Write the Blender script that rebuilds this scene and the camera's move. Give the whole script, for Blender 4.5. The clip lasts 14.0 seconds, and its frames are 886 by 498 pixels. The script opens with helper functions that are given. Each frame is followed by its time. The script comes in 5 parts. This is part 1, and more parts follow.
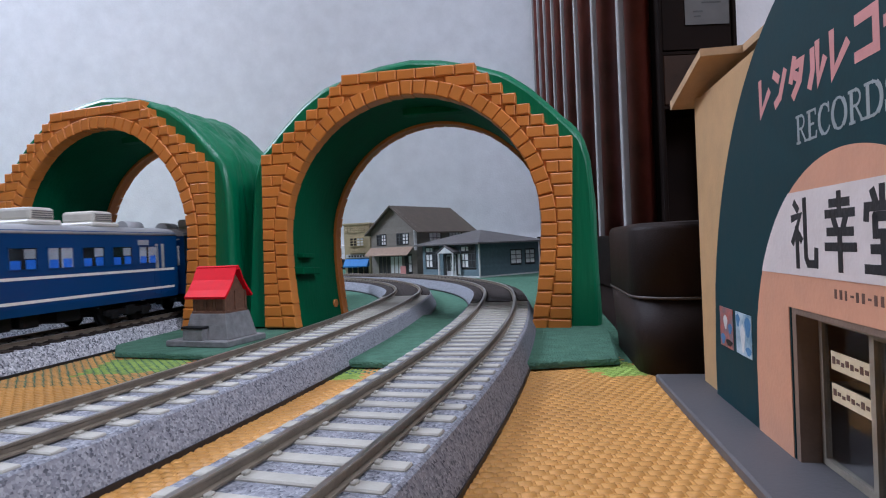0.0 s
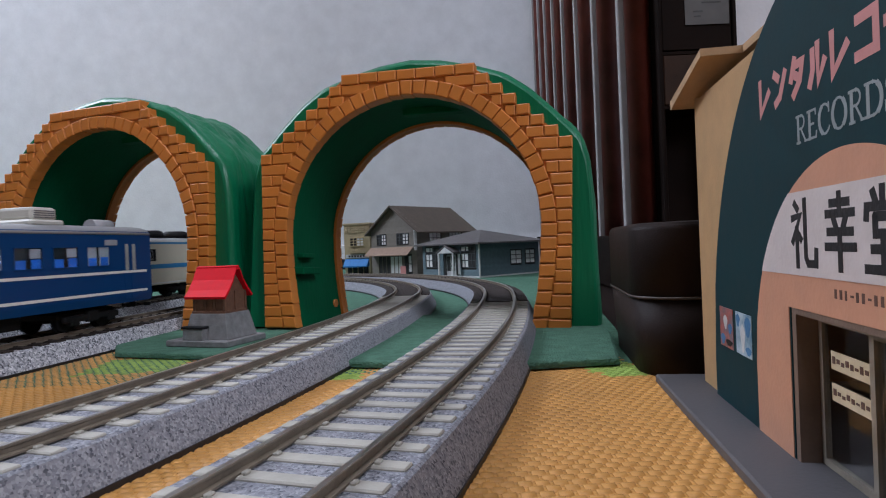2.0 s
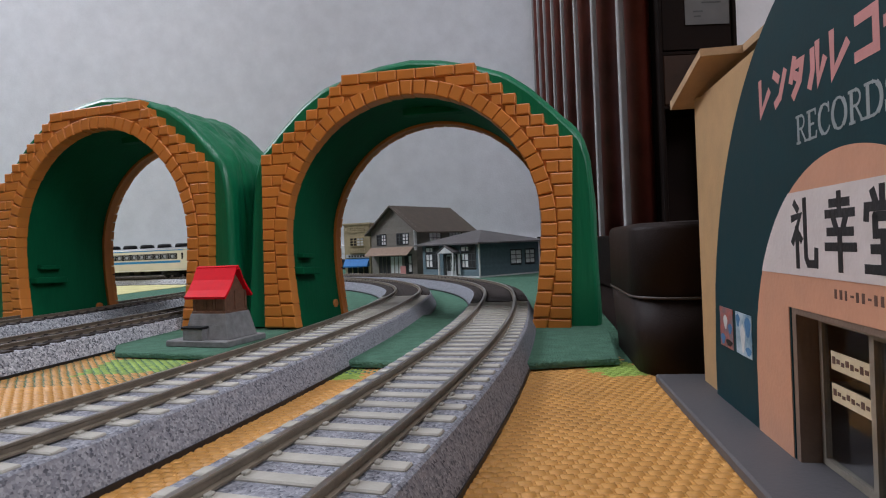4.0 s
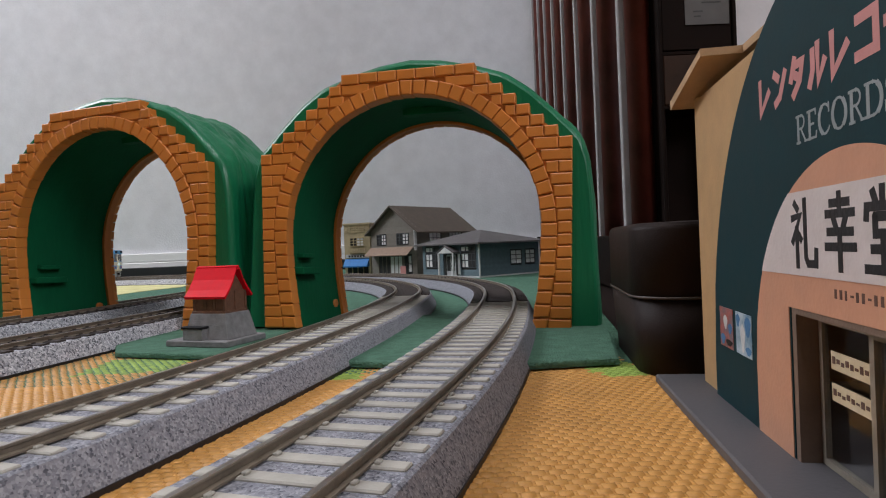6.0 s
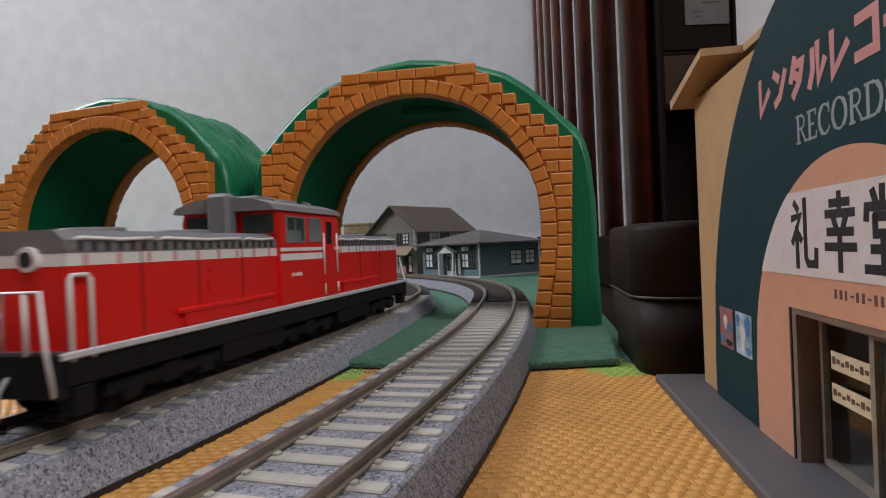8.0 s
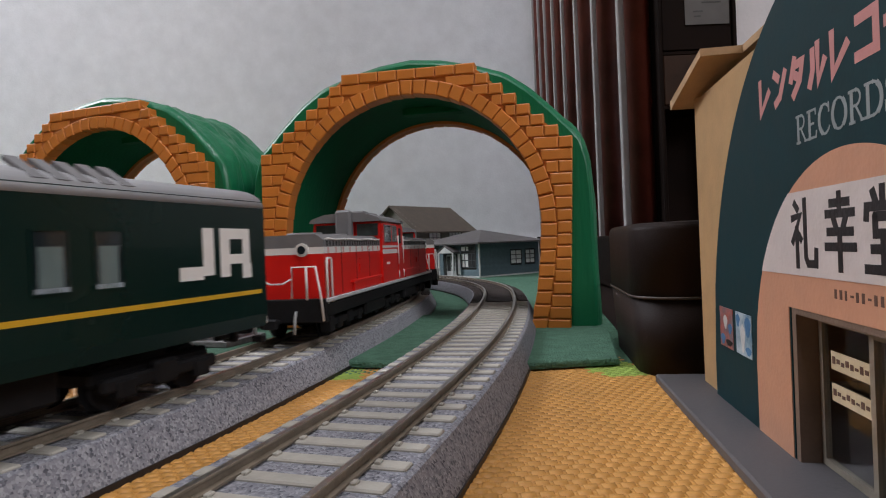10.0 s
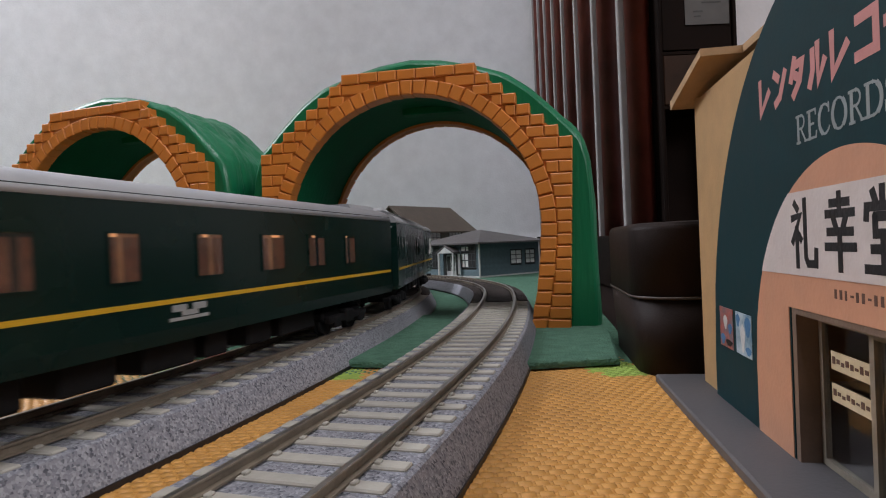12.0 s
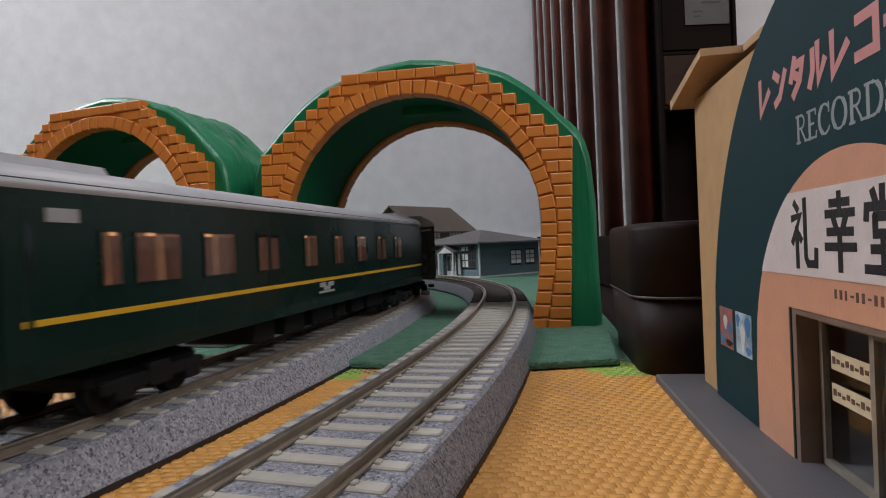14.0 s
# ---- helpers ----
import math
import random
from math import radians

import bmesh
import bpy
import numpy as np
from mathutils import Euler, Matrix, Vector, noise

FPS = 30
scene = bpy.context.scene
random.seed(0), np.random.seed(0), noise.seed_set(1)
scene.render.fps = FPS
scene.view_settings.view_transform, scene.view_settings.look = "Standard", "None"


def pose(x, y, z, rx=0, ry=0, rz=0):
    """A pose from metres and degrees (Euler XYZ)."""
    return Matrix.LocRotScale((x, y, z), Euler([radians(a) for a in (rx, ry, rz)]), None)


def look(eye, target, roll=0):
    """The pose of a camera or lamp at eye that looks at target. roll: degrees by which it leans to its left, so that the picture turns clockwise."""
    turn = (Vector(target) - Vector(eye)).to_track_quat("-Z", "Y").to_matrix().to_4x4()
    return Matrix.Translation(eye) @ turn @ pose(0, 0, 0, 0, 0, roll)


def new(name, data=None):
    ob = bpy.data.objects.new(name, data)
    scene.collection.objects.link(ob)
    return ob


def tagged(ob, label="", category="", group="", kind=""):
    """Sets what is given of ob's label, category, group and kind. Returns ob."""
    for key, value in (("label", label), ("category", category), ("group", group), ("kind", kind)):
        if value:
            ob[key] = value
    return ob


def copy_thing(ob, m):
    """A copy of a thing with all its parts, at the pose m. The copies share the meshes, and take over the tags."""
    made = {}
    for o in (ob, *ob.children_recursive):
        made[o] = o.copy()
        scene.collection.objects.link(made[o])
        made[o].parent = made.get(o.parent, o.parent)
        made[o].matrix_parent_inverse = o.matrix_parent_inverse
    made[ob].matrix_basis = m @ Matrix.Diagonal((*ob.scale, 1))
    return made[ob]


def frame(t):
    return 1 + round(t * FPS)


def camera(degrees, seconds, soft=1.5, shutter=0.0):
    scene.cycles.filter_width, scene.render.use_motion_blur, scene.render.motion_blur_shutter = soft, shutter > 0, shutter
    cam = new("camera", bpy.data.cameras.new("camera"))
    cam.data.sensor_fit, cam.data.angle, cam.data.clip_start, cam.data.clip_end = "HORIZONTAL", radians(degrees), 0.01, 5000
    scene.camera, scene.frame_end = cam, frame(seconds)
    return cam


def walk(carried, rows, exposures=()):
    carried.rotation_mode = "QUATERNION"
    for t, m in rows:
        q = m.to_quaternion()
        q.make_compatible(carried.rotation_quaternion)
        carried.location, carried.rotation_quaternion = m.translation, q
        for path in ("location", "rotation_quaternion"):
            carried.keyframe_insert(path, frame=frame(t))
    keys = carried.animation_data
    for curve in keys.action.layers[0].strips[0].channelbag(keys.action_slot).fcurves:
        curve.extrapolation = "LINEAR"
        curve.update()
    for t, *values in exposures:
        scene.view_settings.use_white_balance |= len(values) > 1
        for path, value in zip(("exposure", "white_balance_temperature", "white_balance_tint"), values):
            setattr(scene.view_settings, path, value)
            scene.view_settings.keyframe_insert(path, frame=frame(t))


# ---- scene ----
cam = camera(74.2, 14.0, soft=1.1, shutter=0.25)
EYE = (0.0, 0.0, 0.03795)
VIEW = look(EYE, (0.0, 1.0, 0.03795 - 0.0047), -2.39)
walk(cam, [(0.0, VIEW), (14.0, VIEW)],
     exposures=[(0.0, 0.36, 5750, 18), (0.5, 0.12, 5800, 18), (1.2, 0.05, 5850, 18), (2.5, 0.0, 6100, 17), (3.2, 0.0, 6200, 17), (5.3, 0.0, 6600, 17), (6.5, 0.0, 6650, 17), (8.2, 0.0, 6650, 17), (10.3, 0.06, 6650, 17), (14.0, 0.06, 6650, 17)])

# ---- light: a dim room with a ceiling lamp and an added fill lamp at either side ----
world = bpy.data.worlds.new("room_air")
scene.world = world
world.use_nodes = True
world.node_tree.nodes["Background"].inputs[0].default_value = (0.8, 0.87, 1.0, 1)
world.node_tree.nodes["Background"].inputs[1].default_value = 0.35


def area_lamp(name, at, target, sx, sy, power, colour):
    lamp = bpy.data.lights.new(name, "AREA")
    lamp.shape, lamp.size, lamp.size_y, lamp.energy, lamp.color = "RECTANGLE", sx, sy, power, colour
    ob = new(name, lamp)
    ob.matrix_world = look(at, target)
    return ob


area_lamp("ceiling_lamp_light", (-0.1, -0.4, 2.28), (-0.1, -0.4, 0), 0.6, 0.6, 23, (0.95, 0.97, 1.0))
# added fills out of view: one for right-facing sides, one for the back wall
area_lamp("side_window_daylight", (1.36, -0.9, 1.25), (-0.2, 0.2, 0.0), 1.0, 0.9, 27, (0.93, 0.965, 1.0))
area_lamp("window_daylight", (-1.94, 0.9, 1.4), (-0.9, 1.2, 0.65), 0.6, 1.0, 68, (0.88, 0.94, 1.0))


# ---- materials ----
def mat(name, colour, rough=0.5, metal=0.0, var=0.12, size=0.004, bump=0.1, bsize=0.0008, spec=0.5, second=None, coat=0.0, rand=0.0, island=False, stretch=1.0):
    """Colour with large stains, fine grain and relief; sizes in metres."""
    m = bpy.data.materials.new(name)
    m.use_nodes = True
    n, l = m.node_tree.nodes, m.node_tree.links
    b = n["Principled BSDF"]
    b.inputs["Roughness"].default_value, b.inputs["Metallic"].default_value = rough, metal
    b.inputs["Specular IOR Level"].default_value, b.inputs["Coat Weight"].default_value = spec, coat
    co = n.new("ShaderNodeTexCoord")
    big, fine = n.new("ShaderNodeTexNoise"), n.new("ShaderNodeTexNoise")
    big.inputs["Scale"].default_value, fine.inputs["Scale"].default_value = 1 / size, 1 / bsize
    big.inputs["Detail"].default_value, fine.inputs["Detail"].default_value = 4, 2
    mp_node = n.new("ShaderNodeMapping")
    mp_node.inputs["Scale"].default_value = (1, 1, stretch)
    l.new(co.outputs["Object"], mp_node.inputs["Vector"])
    for t in (big, fine):
        l.new(mp_node.outputs["Vector"], t.inputs["Vector"])
    ramp = n.new("ShaderNodeValToRGB")
    c2 = second or tuple(min(1, c * (1 + var)) for c in colour)
    ramp.color_ramp.elements[0].position, ramp.color_ramp.elements[1].position = 0.3, 0.7
    ramp.color_ramp.elements[0].color = (*[c * (1 - var) for c in colour], 1)
    ramp.color_ramp.elements[1].color = (*c2, 1)
    l.new(big.outputs["Fac"], ramp.inputs["Fac"])
    hsv = n.new("ShaderNodeHueSaturation")
    l.new(ramp.outputs["Color"], hsv.inputs["Color"])
    val = n.new("ShaderNodeMapRange")
    val.inputs["To Min"].default_value, val.inputs["To Max"].default_value = 1 - var * 0.6, 1 + var * 0.6
    l.new(fine.outputs["Fac"], val.inputs["Value"])
    last = val.outputs["Result"]
    if rand:
        src = n.new("ShaderNodeNewGeometry").outputs["Random Per Island"] if island else n.new("ShaderNodeObjectInfo").outputs["Random"]
        r2 = n.new("ShaderNodeMapRange")
        r2.inputs["To Min"].default_value, r2.inputs["To Max"].default_value = 1 - rand, 1 + rand
        l.new(src, r2.inputs["Value"])
        mul = n.new("ShaderNodeMath")
        mul.operation = "MULTIPLY"
        l.new(last, mul.inputs[0]), l.new(r2.outputs["Result"], mul.inputs[1])
        last = mul.outputs[0]
    l.new(last, hsv.inputs["Value"])
    l.new(hsv.outputs["Color"], b.inputs["Base Color"])
    rr = n.new("ShaderNodeMapRange")
    rr.inputs["To Min"].default_value, rr.inputs["To Max"].default_value = max(0, rough - 0.08), min(1, rough + 0.08)
    l.new(big.outputs["Fac"], rr.inputs["Value"]), l.new(rr.outputs["Result"], b.inputs["Roughness"])
    if bump:
        bp = n.new("ShaderNodeBump")
        bp.inputs["Strength"].default_value, bp.inputs["Distance"].default_value = bump, bsize
        l.new(fine.outputs["Fac"], bp.inputs["Height"]), l.new(bp.outputs["Normal"], b.inputs["Normal"])
    return m


def speckle(name, stops, size, rough=0.9, bump=0.3):
    """Stone grains of several greys, each a cell of a Voronoi field."""
    m = bpy.data.materials.new(name)
    m.use_nodes = True
    n, l = m.node_tree.nodes, m.node_tree.links
    b = n["Principled BSDF"]
    b.inputs["Roughness"].default_value = rough
    b.inputs["Specular IOR Level"].default_value = 0.25
    co, vo, ns = n.new("ShaderNodeTexCoord"), n.new("ShaderNodeTexVoronoi"), n.new("ShaderNodeTexNoise")
    vo.inputs["Scale"].default_value, ns.inputs["Scale"].default_value = 1 / size, 1 / (size * 2.6)
    l.new(co.outputs["Object"], vo.inputs["Vector"]), l.new(co.outputs["Object"], ns.inputs["Vector"])
    sep = n.new("ShaderNodeSeparateColor")
    l.new(vo.outputs["Color"], sep.inputs["Color"])
    mix = n.new("ShaderNodeMath")
    mix.operation = "MULTIPLY_ADD"
    mix.inputs[1].default_value = 0.6
    l.new(sep.outputs[0], mix.inputs[0])
    half = n.new("ShaderNodeMath")
    half.operation = "MULTIPLY"
    half.inputs[1].default_value = 0.42
    l.new(ns.outputs["Fac"], half.inputs[0]), l.new(half.outputs[0], mix.inputs[2])
    ramp = n.new("ShaderNodeValToRGB")
    e = ramp.color_ramp.elements
    e[0].position, e[0].color = stops[0][0], (*stops[0][1], 1)
    e[1].position, e[1].color = stops[-1][0], (*stops[-1][1], 1)
    for pos, c in stops[1:-1]:
        k = e.new(pos)
        k.color = (*c, 1)
    l.new(mix.outputs[0], ramp.inputs["Fac"]), l.new(ramp.outputs["Color"], b.inputs["Base Color"])
    bp = n.new("ShaderNodeBump")
    bp.inputs["Strength"].default_value, bp.inputs["Distance"].default_value = bump, size * 0.6
    l.new(vo.outputs["Distance"], bp.inputs["Height"]), l.new(bp.outputs["Normal"], b.inputs["Normal"])
    return m


def glass(name, tint=(0.8, 0.85, 0.85), rough=0.05):
    m = bpy.data.materials.new(name)
    m.use_nodes = True
    b = m.node_tree.nodes["Principled BSDF"]
    b.inputs["Base Color"].default_value = (*tint, 1)
    b.inputs["Roughness"].default_value = rough
    b.inputs["Transmission Weight"].default_value = 1.0
    b.inputs["IOR"].default_value = 1.2
    return m


def glow(name, colour, strength):
    m = bpy.data.materials.new(name)
    m.use_nodes = True
    b = m.node_tree.nodes["Principled BSDF"]
    b.inputs["Base Color"].default_value = (*colour, 1)
    b.inputs["Emission Color"].default_value = (*colour, 1)
    b.inputs["Emission Strength"].default_value = strength
    return m


M_WALL = mat("wallpaper", (0.64, 0.65, 0.68), 0.85, var=0.06, size=0.03, bump=0.14, bsize=0.003)
# for walls and ceiling out of view, darkened to hold down the bounced light
M_DIM = mat("brown_panelling", (0.16, 0.12, 0.09), 0.7, var=0.15, size=0.08)
M_CEIL = mat("grey_ceiling_board", (0.34, 0.34, 0.34), 0.9, var=0.04, size=0.1)
M_WHITE = mat("white_paint", (0.75, 0.75, 0.75), 0.45, var=0.03, size=0.05)
M_BALLAST = speckle("ballast_grey", [(0.2, (0.085, 0.09, 0.108)), (0.34, (0.185, 0.192, 0.22)), (0.62, (0.255, 0.262, 0.292)), (0.88, (0.36, 0.37, 0.40))], 0.00046)
M_BALLAST2 = speckle("ballast_light_grey", [(0.2, (0.08, 0.085, 0.10)), (0.36, (0.27, 0.28, 0.31)), (0.62, (0.44, 0.45, 0.49)), (0.85, (0.68, 0.69, 0.73))], 0.0006)
M_CONCRETE = mat("concrete_tie", (0.39, 0.375, 0.33), 0.8, var=0.12, rand=0.06)
M_TIEDARK = mat("dark_tie", (0.035, 0.028, 0.025), 0.75, spec=0.3, rand=0.15)
M_RAIL = mat("rail_side", (0.17, 0.14, 0.105), 0.5, metal=0.0, var=0.2)
M_RAILTOP = mat("rail_head", (0.36, 0.34, 0.31), 0.36, metal=1.0, var=0.1)
M_YELLOW = mat("yellow_woven_vinyl", (0.54, 0.27, 0.065), 0.55, var=0.10, size=0.02, bump=0.12, rand=0.05, island=True)
M_GREENMAT = mat("green_felt", (0.075, 0.165, 0.115), 0.95, var=0.2, size=0.004, bump=1.0, bsize=0.0009, spec=0.1)
M_LIME = mat("lime_print", (0.27, 0.40, 0.075), 0.8, var=0.2, size=0.004)
M_PALE = mat("pale_yellow_print", (0.55, 0.52, 0.24), 0.8, var=0.2, size=0.02)
M_BRICK = mat("orange_plastic_brick", (0.58, 0.195, 0.028), 0.45, var=0.06, size=0.01, bump=0.08, bsize=0.0006, rand=0.04)
M_MORTAR = mat("orange_plastic", (0.50, 0.16, 0.024), 0.5, var=0.08, size=0.01, bump=0.05)
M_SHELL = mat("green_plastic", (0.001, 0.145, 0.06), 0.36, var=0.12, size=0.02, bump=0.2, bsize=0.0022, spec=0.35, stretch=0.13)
# duller copy of green_plastic, with the tunnel's inner shade put into its colour
M_VAULT_SHADED = mat("green_plastic_inside", (0.001, 0.085, 0.034), 0.62, var=0.18, size=0.03, bump=0.1, bsize=0.002, spec=0.08, stretch=0.2)
M_POLE = mat("red_brown_lacquer", (0.10, 0.024, 0.018), 0.42, var=0.35, size=0.03, bump=0.06, spec=0.25)
M_DARKWOOD = mat("dark_wood", (0.008, 0.0042, 0.003), 0.75, var=0.4, size=0.05, spec=0.08)
M_FILLET = mat("grey_white_strip", (0.30, 0.29, 0.29), 0.8, var=0.1, size=0.02, spec=0.2)
M_DRAWER = mat("brown_drawer_wood", (0.032, 0.015, 0.008), 0.6, var=0.4, size=0.02, spec=0.15)
M_NOTE = mat("note_paper", (0.12, 0.12, 0.12), 0.8, var=0.08, size=0.01, spec=0.1)
M_BOX = mat("dark_brown_plastic", (0.014, 0.0078, 0.0062), 0.6, spec=0.2, var=0.2, size=0.02, bump=0.15, bsize=0.0005)
M_TAN = mat("tan_card", (0.43, 0.265, 0.12), 0.8, var=0.08, size=0.006)
M_TEAL = mat("dark_teal_print", (0.006, 0.032, 0.038), 0.6, var=0.15, spec=0.2, bump=0.02)
M_PEACH = mat("peach_print", (0.52, 0.265, 0.165), 0.55, var=0.05)
M_PINK = mat("pink_print", (0.52, 0.225, 0.21), 0.55, var=0.05)
M_CREAMP = mat("white_print", (0.55, 0.50, 0.48), 0.55, var=0.04)
M_GREYP = mat("grey_print", (0.26, 0.29, 0.29), 0.55, var=0.04)
M_BLACKP = mat("black_print", (0.012, 0.012, 0.014), 0.5, var=0.04)
M_SHOPBASE = mat("grey_base_plate", (0.085, 0.083, 0.088), 0.6, var=0.08)

MM = 0.001


# ---- mesh helpers (numbers in millimetres) ----
def part(name, bm, material, parent, label=""):
    me = bpy.data.meshes.new(name)
    bm.to_mesh(me)
    bm.free()
    for m in material if isinstance(material, (list, tuple)) else [material]:
        me.materials.append(m)
    ob = new(name, me)
    if parent is not None:
        ob.parent = parent
    if label:
        ob["label"] = label
    return ob


def thing(name, label, category, at=None, group="", kind=""):
    ob = new(name)
    ob.empty_display_size = 0.01
    if at is not None:
        ob.matrix_world = at
    return tagged(ob, label, category, group, kind)


def mp(x, y, z, rz=0.0, rx=0.0, ry=0.0):
    return pose(x * MM, y * MM, z * MM, rx, ry, rz)


def add_box(bm, x0, x1, y0, y1, z0, z1, bev=0.0, m=None, mi=0):
    g = bmesh.ops.create_cube(bm, size=1.0)
    vs = g["verts"]
    for v in vs:
        v.co = Vector(((x0 + x1) / 2 + v.co.x * (x1 - x0), (y0 + y1) / 2 + v.co.y * (y1 - y0), (z0 + z1) / 2 + v.co.z * (z1 - z0))) * MM
    fs = list({f for v in vs for f in v.link_faces})
    for f in fs:
        f.material_index = mi
    if bev > 0:
        es = list({e for v in vs for e in v.link_edges})
        r = bmesh.ops.bevel(bm, geom=es, offset=bev * MM, segments=2 if bev > 1.2 else 1, affect="EDGES", profile=0.5)
        vs = list({v for f in r["faces"] for v in f.verts} | {v for v in vs if v.is_valid})
        for v in vs:
            for f in v.link_faces:
                f.material_index = mi
    if m is not None:
        for v in vs:
            v.co = m @ v.co
    return vs


def box(x0, x1, y0, y1, z0, z1, bev=0.0):
    bm = bmesh.new()
    add_box(bm, x0, x1, y0, y1, z0, z1, bev)
    return bm


def add_cyl(bm, c, r, length, axis="z", seg=16, r2=None):
    g = bmesh.ops.create_cone(bm, cap_ends=True, segments=seg, radius1=r * MM, radius2=(r if r2 is None else r2) * MM, depth=length * MM)
    rot = {"z": Matrix(), "x": pose(0, 0, 0, 0, 90, 0), "y": pose(0, 0, 0, 90, 0, 0)}[axis]
    for v in g["verts"]:
        v.co = rot @ v.co + Vector(c) * MM
    for f in {f for v in g["verts"] for f in v.link_faces}:
        f.smooth = len(f.verts) == 4
    return g["verts"]


def tube(pts, r, seg=6):
    """A round rod bent along points."""
    bm = bmesh.new()
    add_tube(bm, pts, r, seg)
    return bm


def add_tube(bm, pts, r, seg=6):
    P = [Vector(p) for p in pts]
    rings = []
    for i, c in enumerate(P):
        d = (P[min(i + 1, len(P) - 1)] - P[max(i - 1, 0)]).normalized()
        a = d.cross(Vector((0, 0, 1)) if abs(d.z) < 0.9 else Vector((1, 0, 0))).normalized()
        b = d.cross(a)
        rings.append([bm.verts.new((c + (a * math.cos(k * 2 * math.pi / seg) + b * math.sin(k * 2 * math.pi / seg)) * r) * MM) for k in range(seg)])
    for u, w in zip(rings, rings[1:]):
        for k in range(seg):
            bm.faces.new((u[k], u[(k + 1) % seg], w[(k + 1) % seg], w[k])).smooth = True
    for ring in (rings[0][::-1], rings[-1]):
        bm.faces.new(ring)


def add_prism(bm, poly, a, b, plane="xz", mi=0):
    """A polygon in the plane, pushed from a to b along the third axis."""
    def at(u, v, w):
        return {"xz": (u, w, v), "xy": (u, v, w), "yz": (w, u, v)}[plane]
    lo = [bm.verts.new(Vector(at(u, v, a)) * MM) for u, v in poly]
    hi = [bm.verts.new(Vector(at(u, v, b)) * MM) for u, v in poly]
    k = len(poly)
    fs = [bm.faces.new(lo), bm.faces.new(hi[::-1])]
    for i in range(k):
        fs.append(bm.faces.new((lo[i], hi[i], hi[(i + 1) % k], lo[(i + 1) % k])))
    for f in fs:
        f.material_index = mi
    return lo + hi


def prism(poly, a, b, plane="xz"):
    bm = bmesh.new()
    add_prism(bm, poly, a, b, plane)
    bmesh.ops.recalc_face_normals(bm, faces=bm.faces)
    return bm


def sweep(rows, section, closed=False, smooth=False, mi=None):
    """A section (offset to the right, height) carried along rows of (x, y, dx, dy)."""
    bm = bmesh.new()
    rings = [[bm.verts.new(Vector((x + dy * o, y - dx * o, z)) * MM) for o, z in section] for x, y, dx, dy, *_ in rows]
    k = len(section)
    for u, w in zip(rings, rings[1:]):
        for i in range(k if closed else k - 1):
            f = bm.faces.new((u[i], u[(i + 1) % k], w[(i + 1) % k], w[i]))
            f.smooth = smooth
            if mi:
                f.material_index = mi[i]
    if closed:
        bm.faces.new(rings[0]), bm.faces.new(rings[-1][::-1])
    bmesh.ops.recalc_face_normals(bm, faces=bm.faces)
    return bm


# ---- the tracks' lines on the plan (millimetres) ----
def arc_line(tx, ty, g, r1, r2, before, after, step=4.0):
    """A left-hand bend of radius r1 up to the joint (tx, ty) with heading g, of radius r2 after it: rows of x, y, dx, dy, s."""
    rows = []
    n = int((before + after) / step) + 1
    for i in range(n):
        s = -before + i * step
        r = r1 if s < 0 else r2
        a = g - s / r
        cx, cy = tx - r * math.cos(g), ty + r * math.sin(g)
        rows.append((cx + r * math.cos(a), cy - r * math.sin(a), math.sin(a), math.cos(a), s))
    return rows


GA, TX, TY, R1, R2, SPACING = 0.0764, 32.2, 350.0, 1152.0, 410.0, 58.1
LINE_A = arc_line(TX, TY, GA, R1, R2, 420, 470)
LINE_B = arc_line(TX - SPACING * math.cos(GA), TY + SPACING * math.sin(GA), GA, R1 - SPACING, R2 - SPACING, 2400, 2400)
LINE_C = arc_line(-125.0, 530.0, 0.06, 2500.0, 400.0, 1900, 1400)
LINE_D = arc_line(-202.0, 520.0, 0.06, 1600.0, 340.0, 1300, 2600)


def at(line, s):
    """The place and heading at s millimetres along a line."""
    s0, step = line[0][4], line[1][4] - line[0][4]
    i = max(0, min(len(line) - 2, int((s - s0) / step)))
    a, b, w = line[i], line[i + 1], (s - s0) / step - i
    return [a[k] + (b[k] - a[k]) * w for k in range(4)]


TOP = 9.76


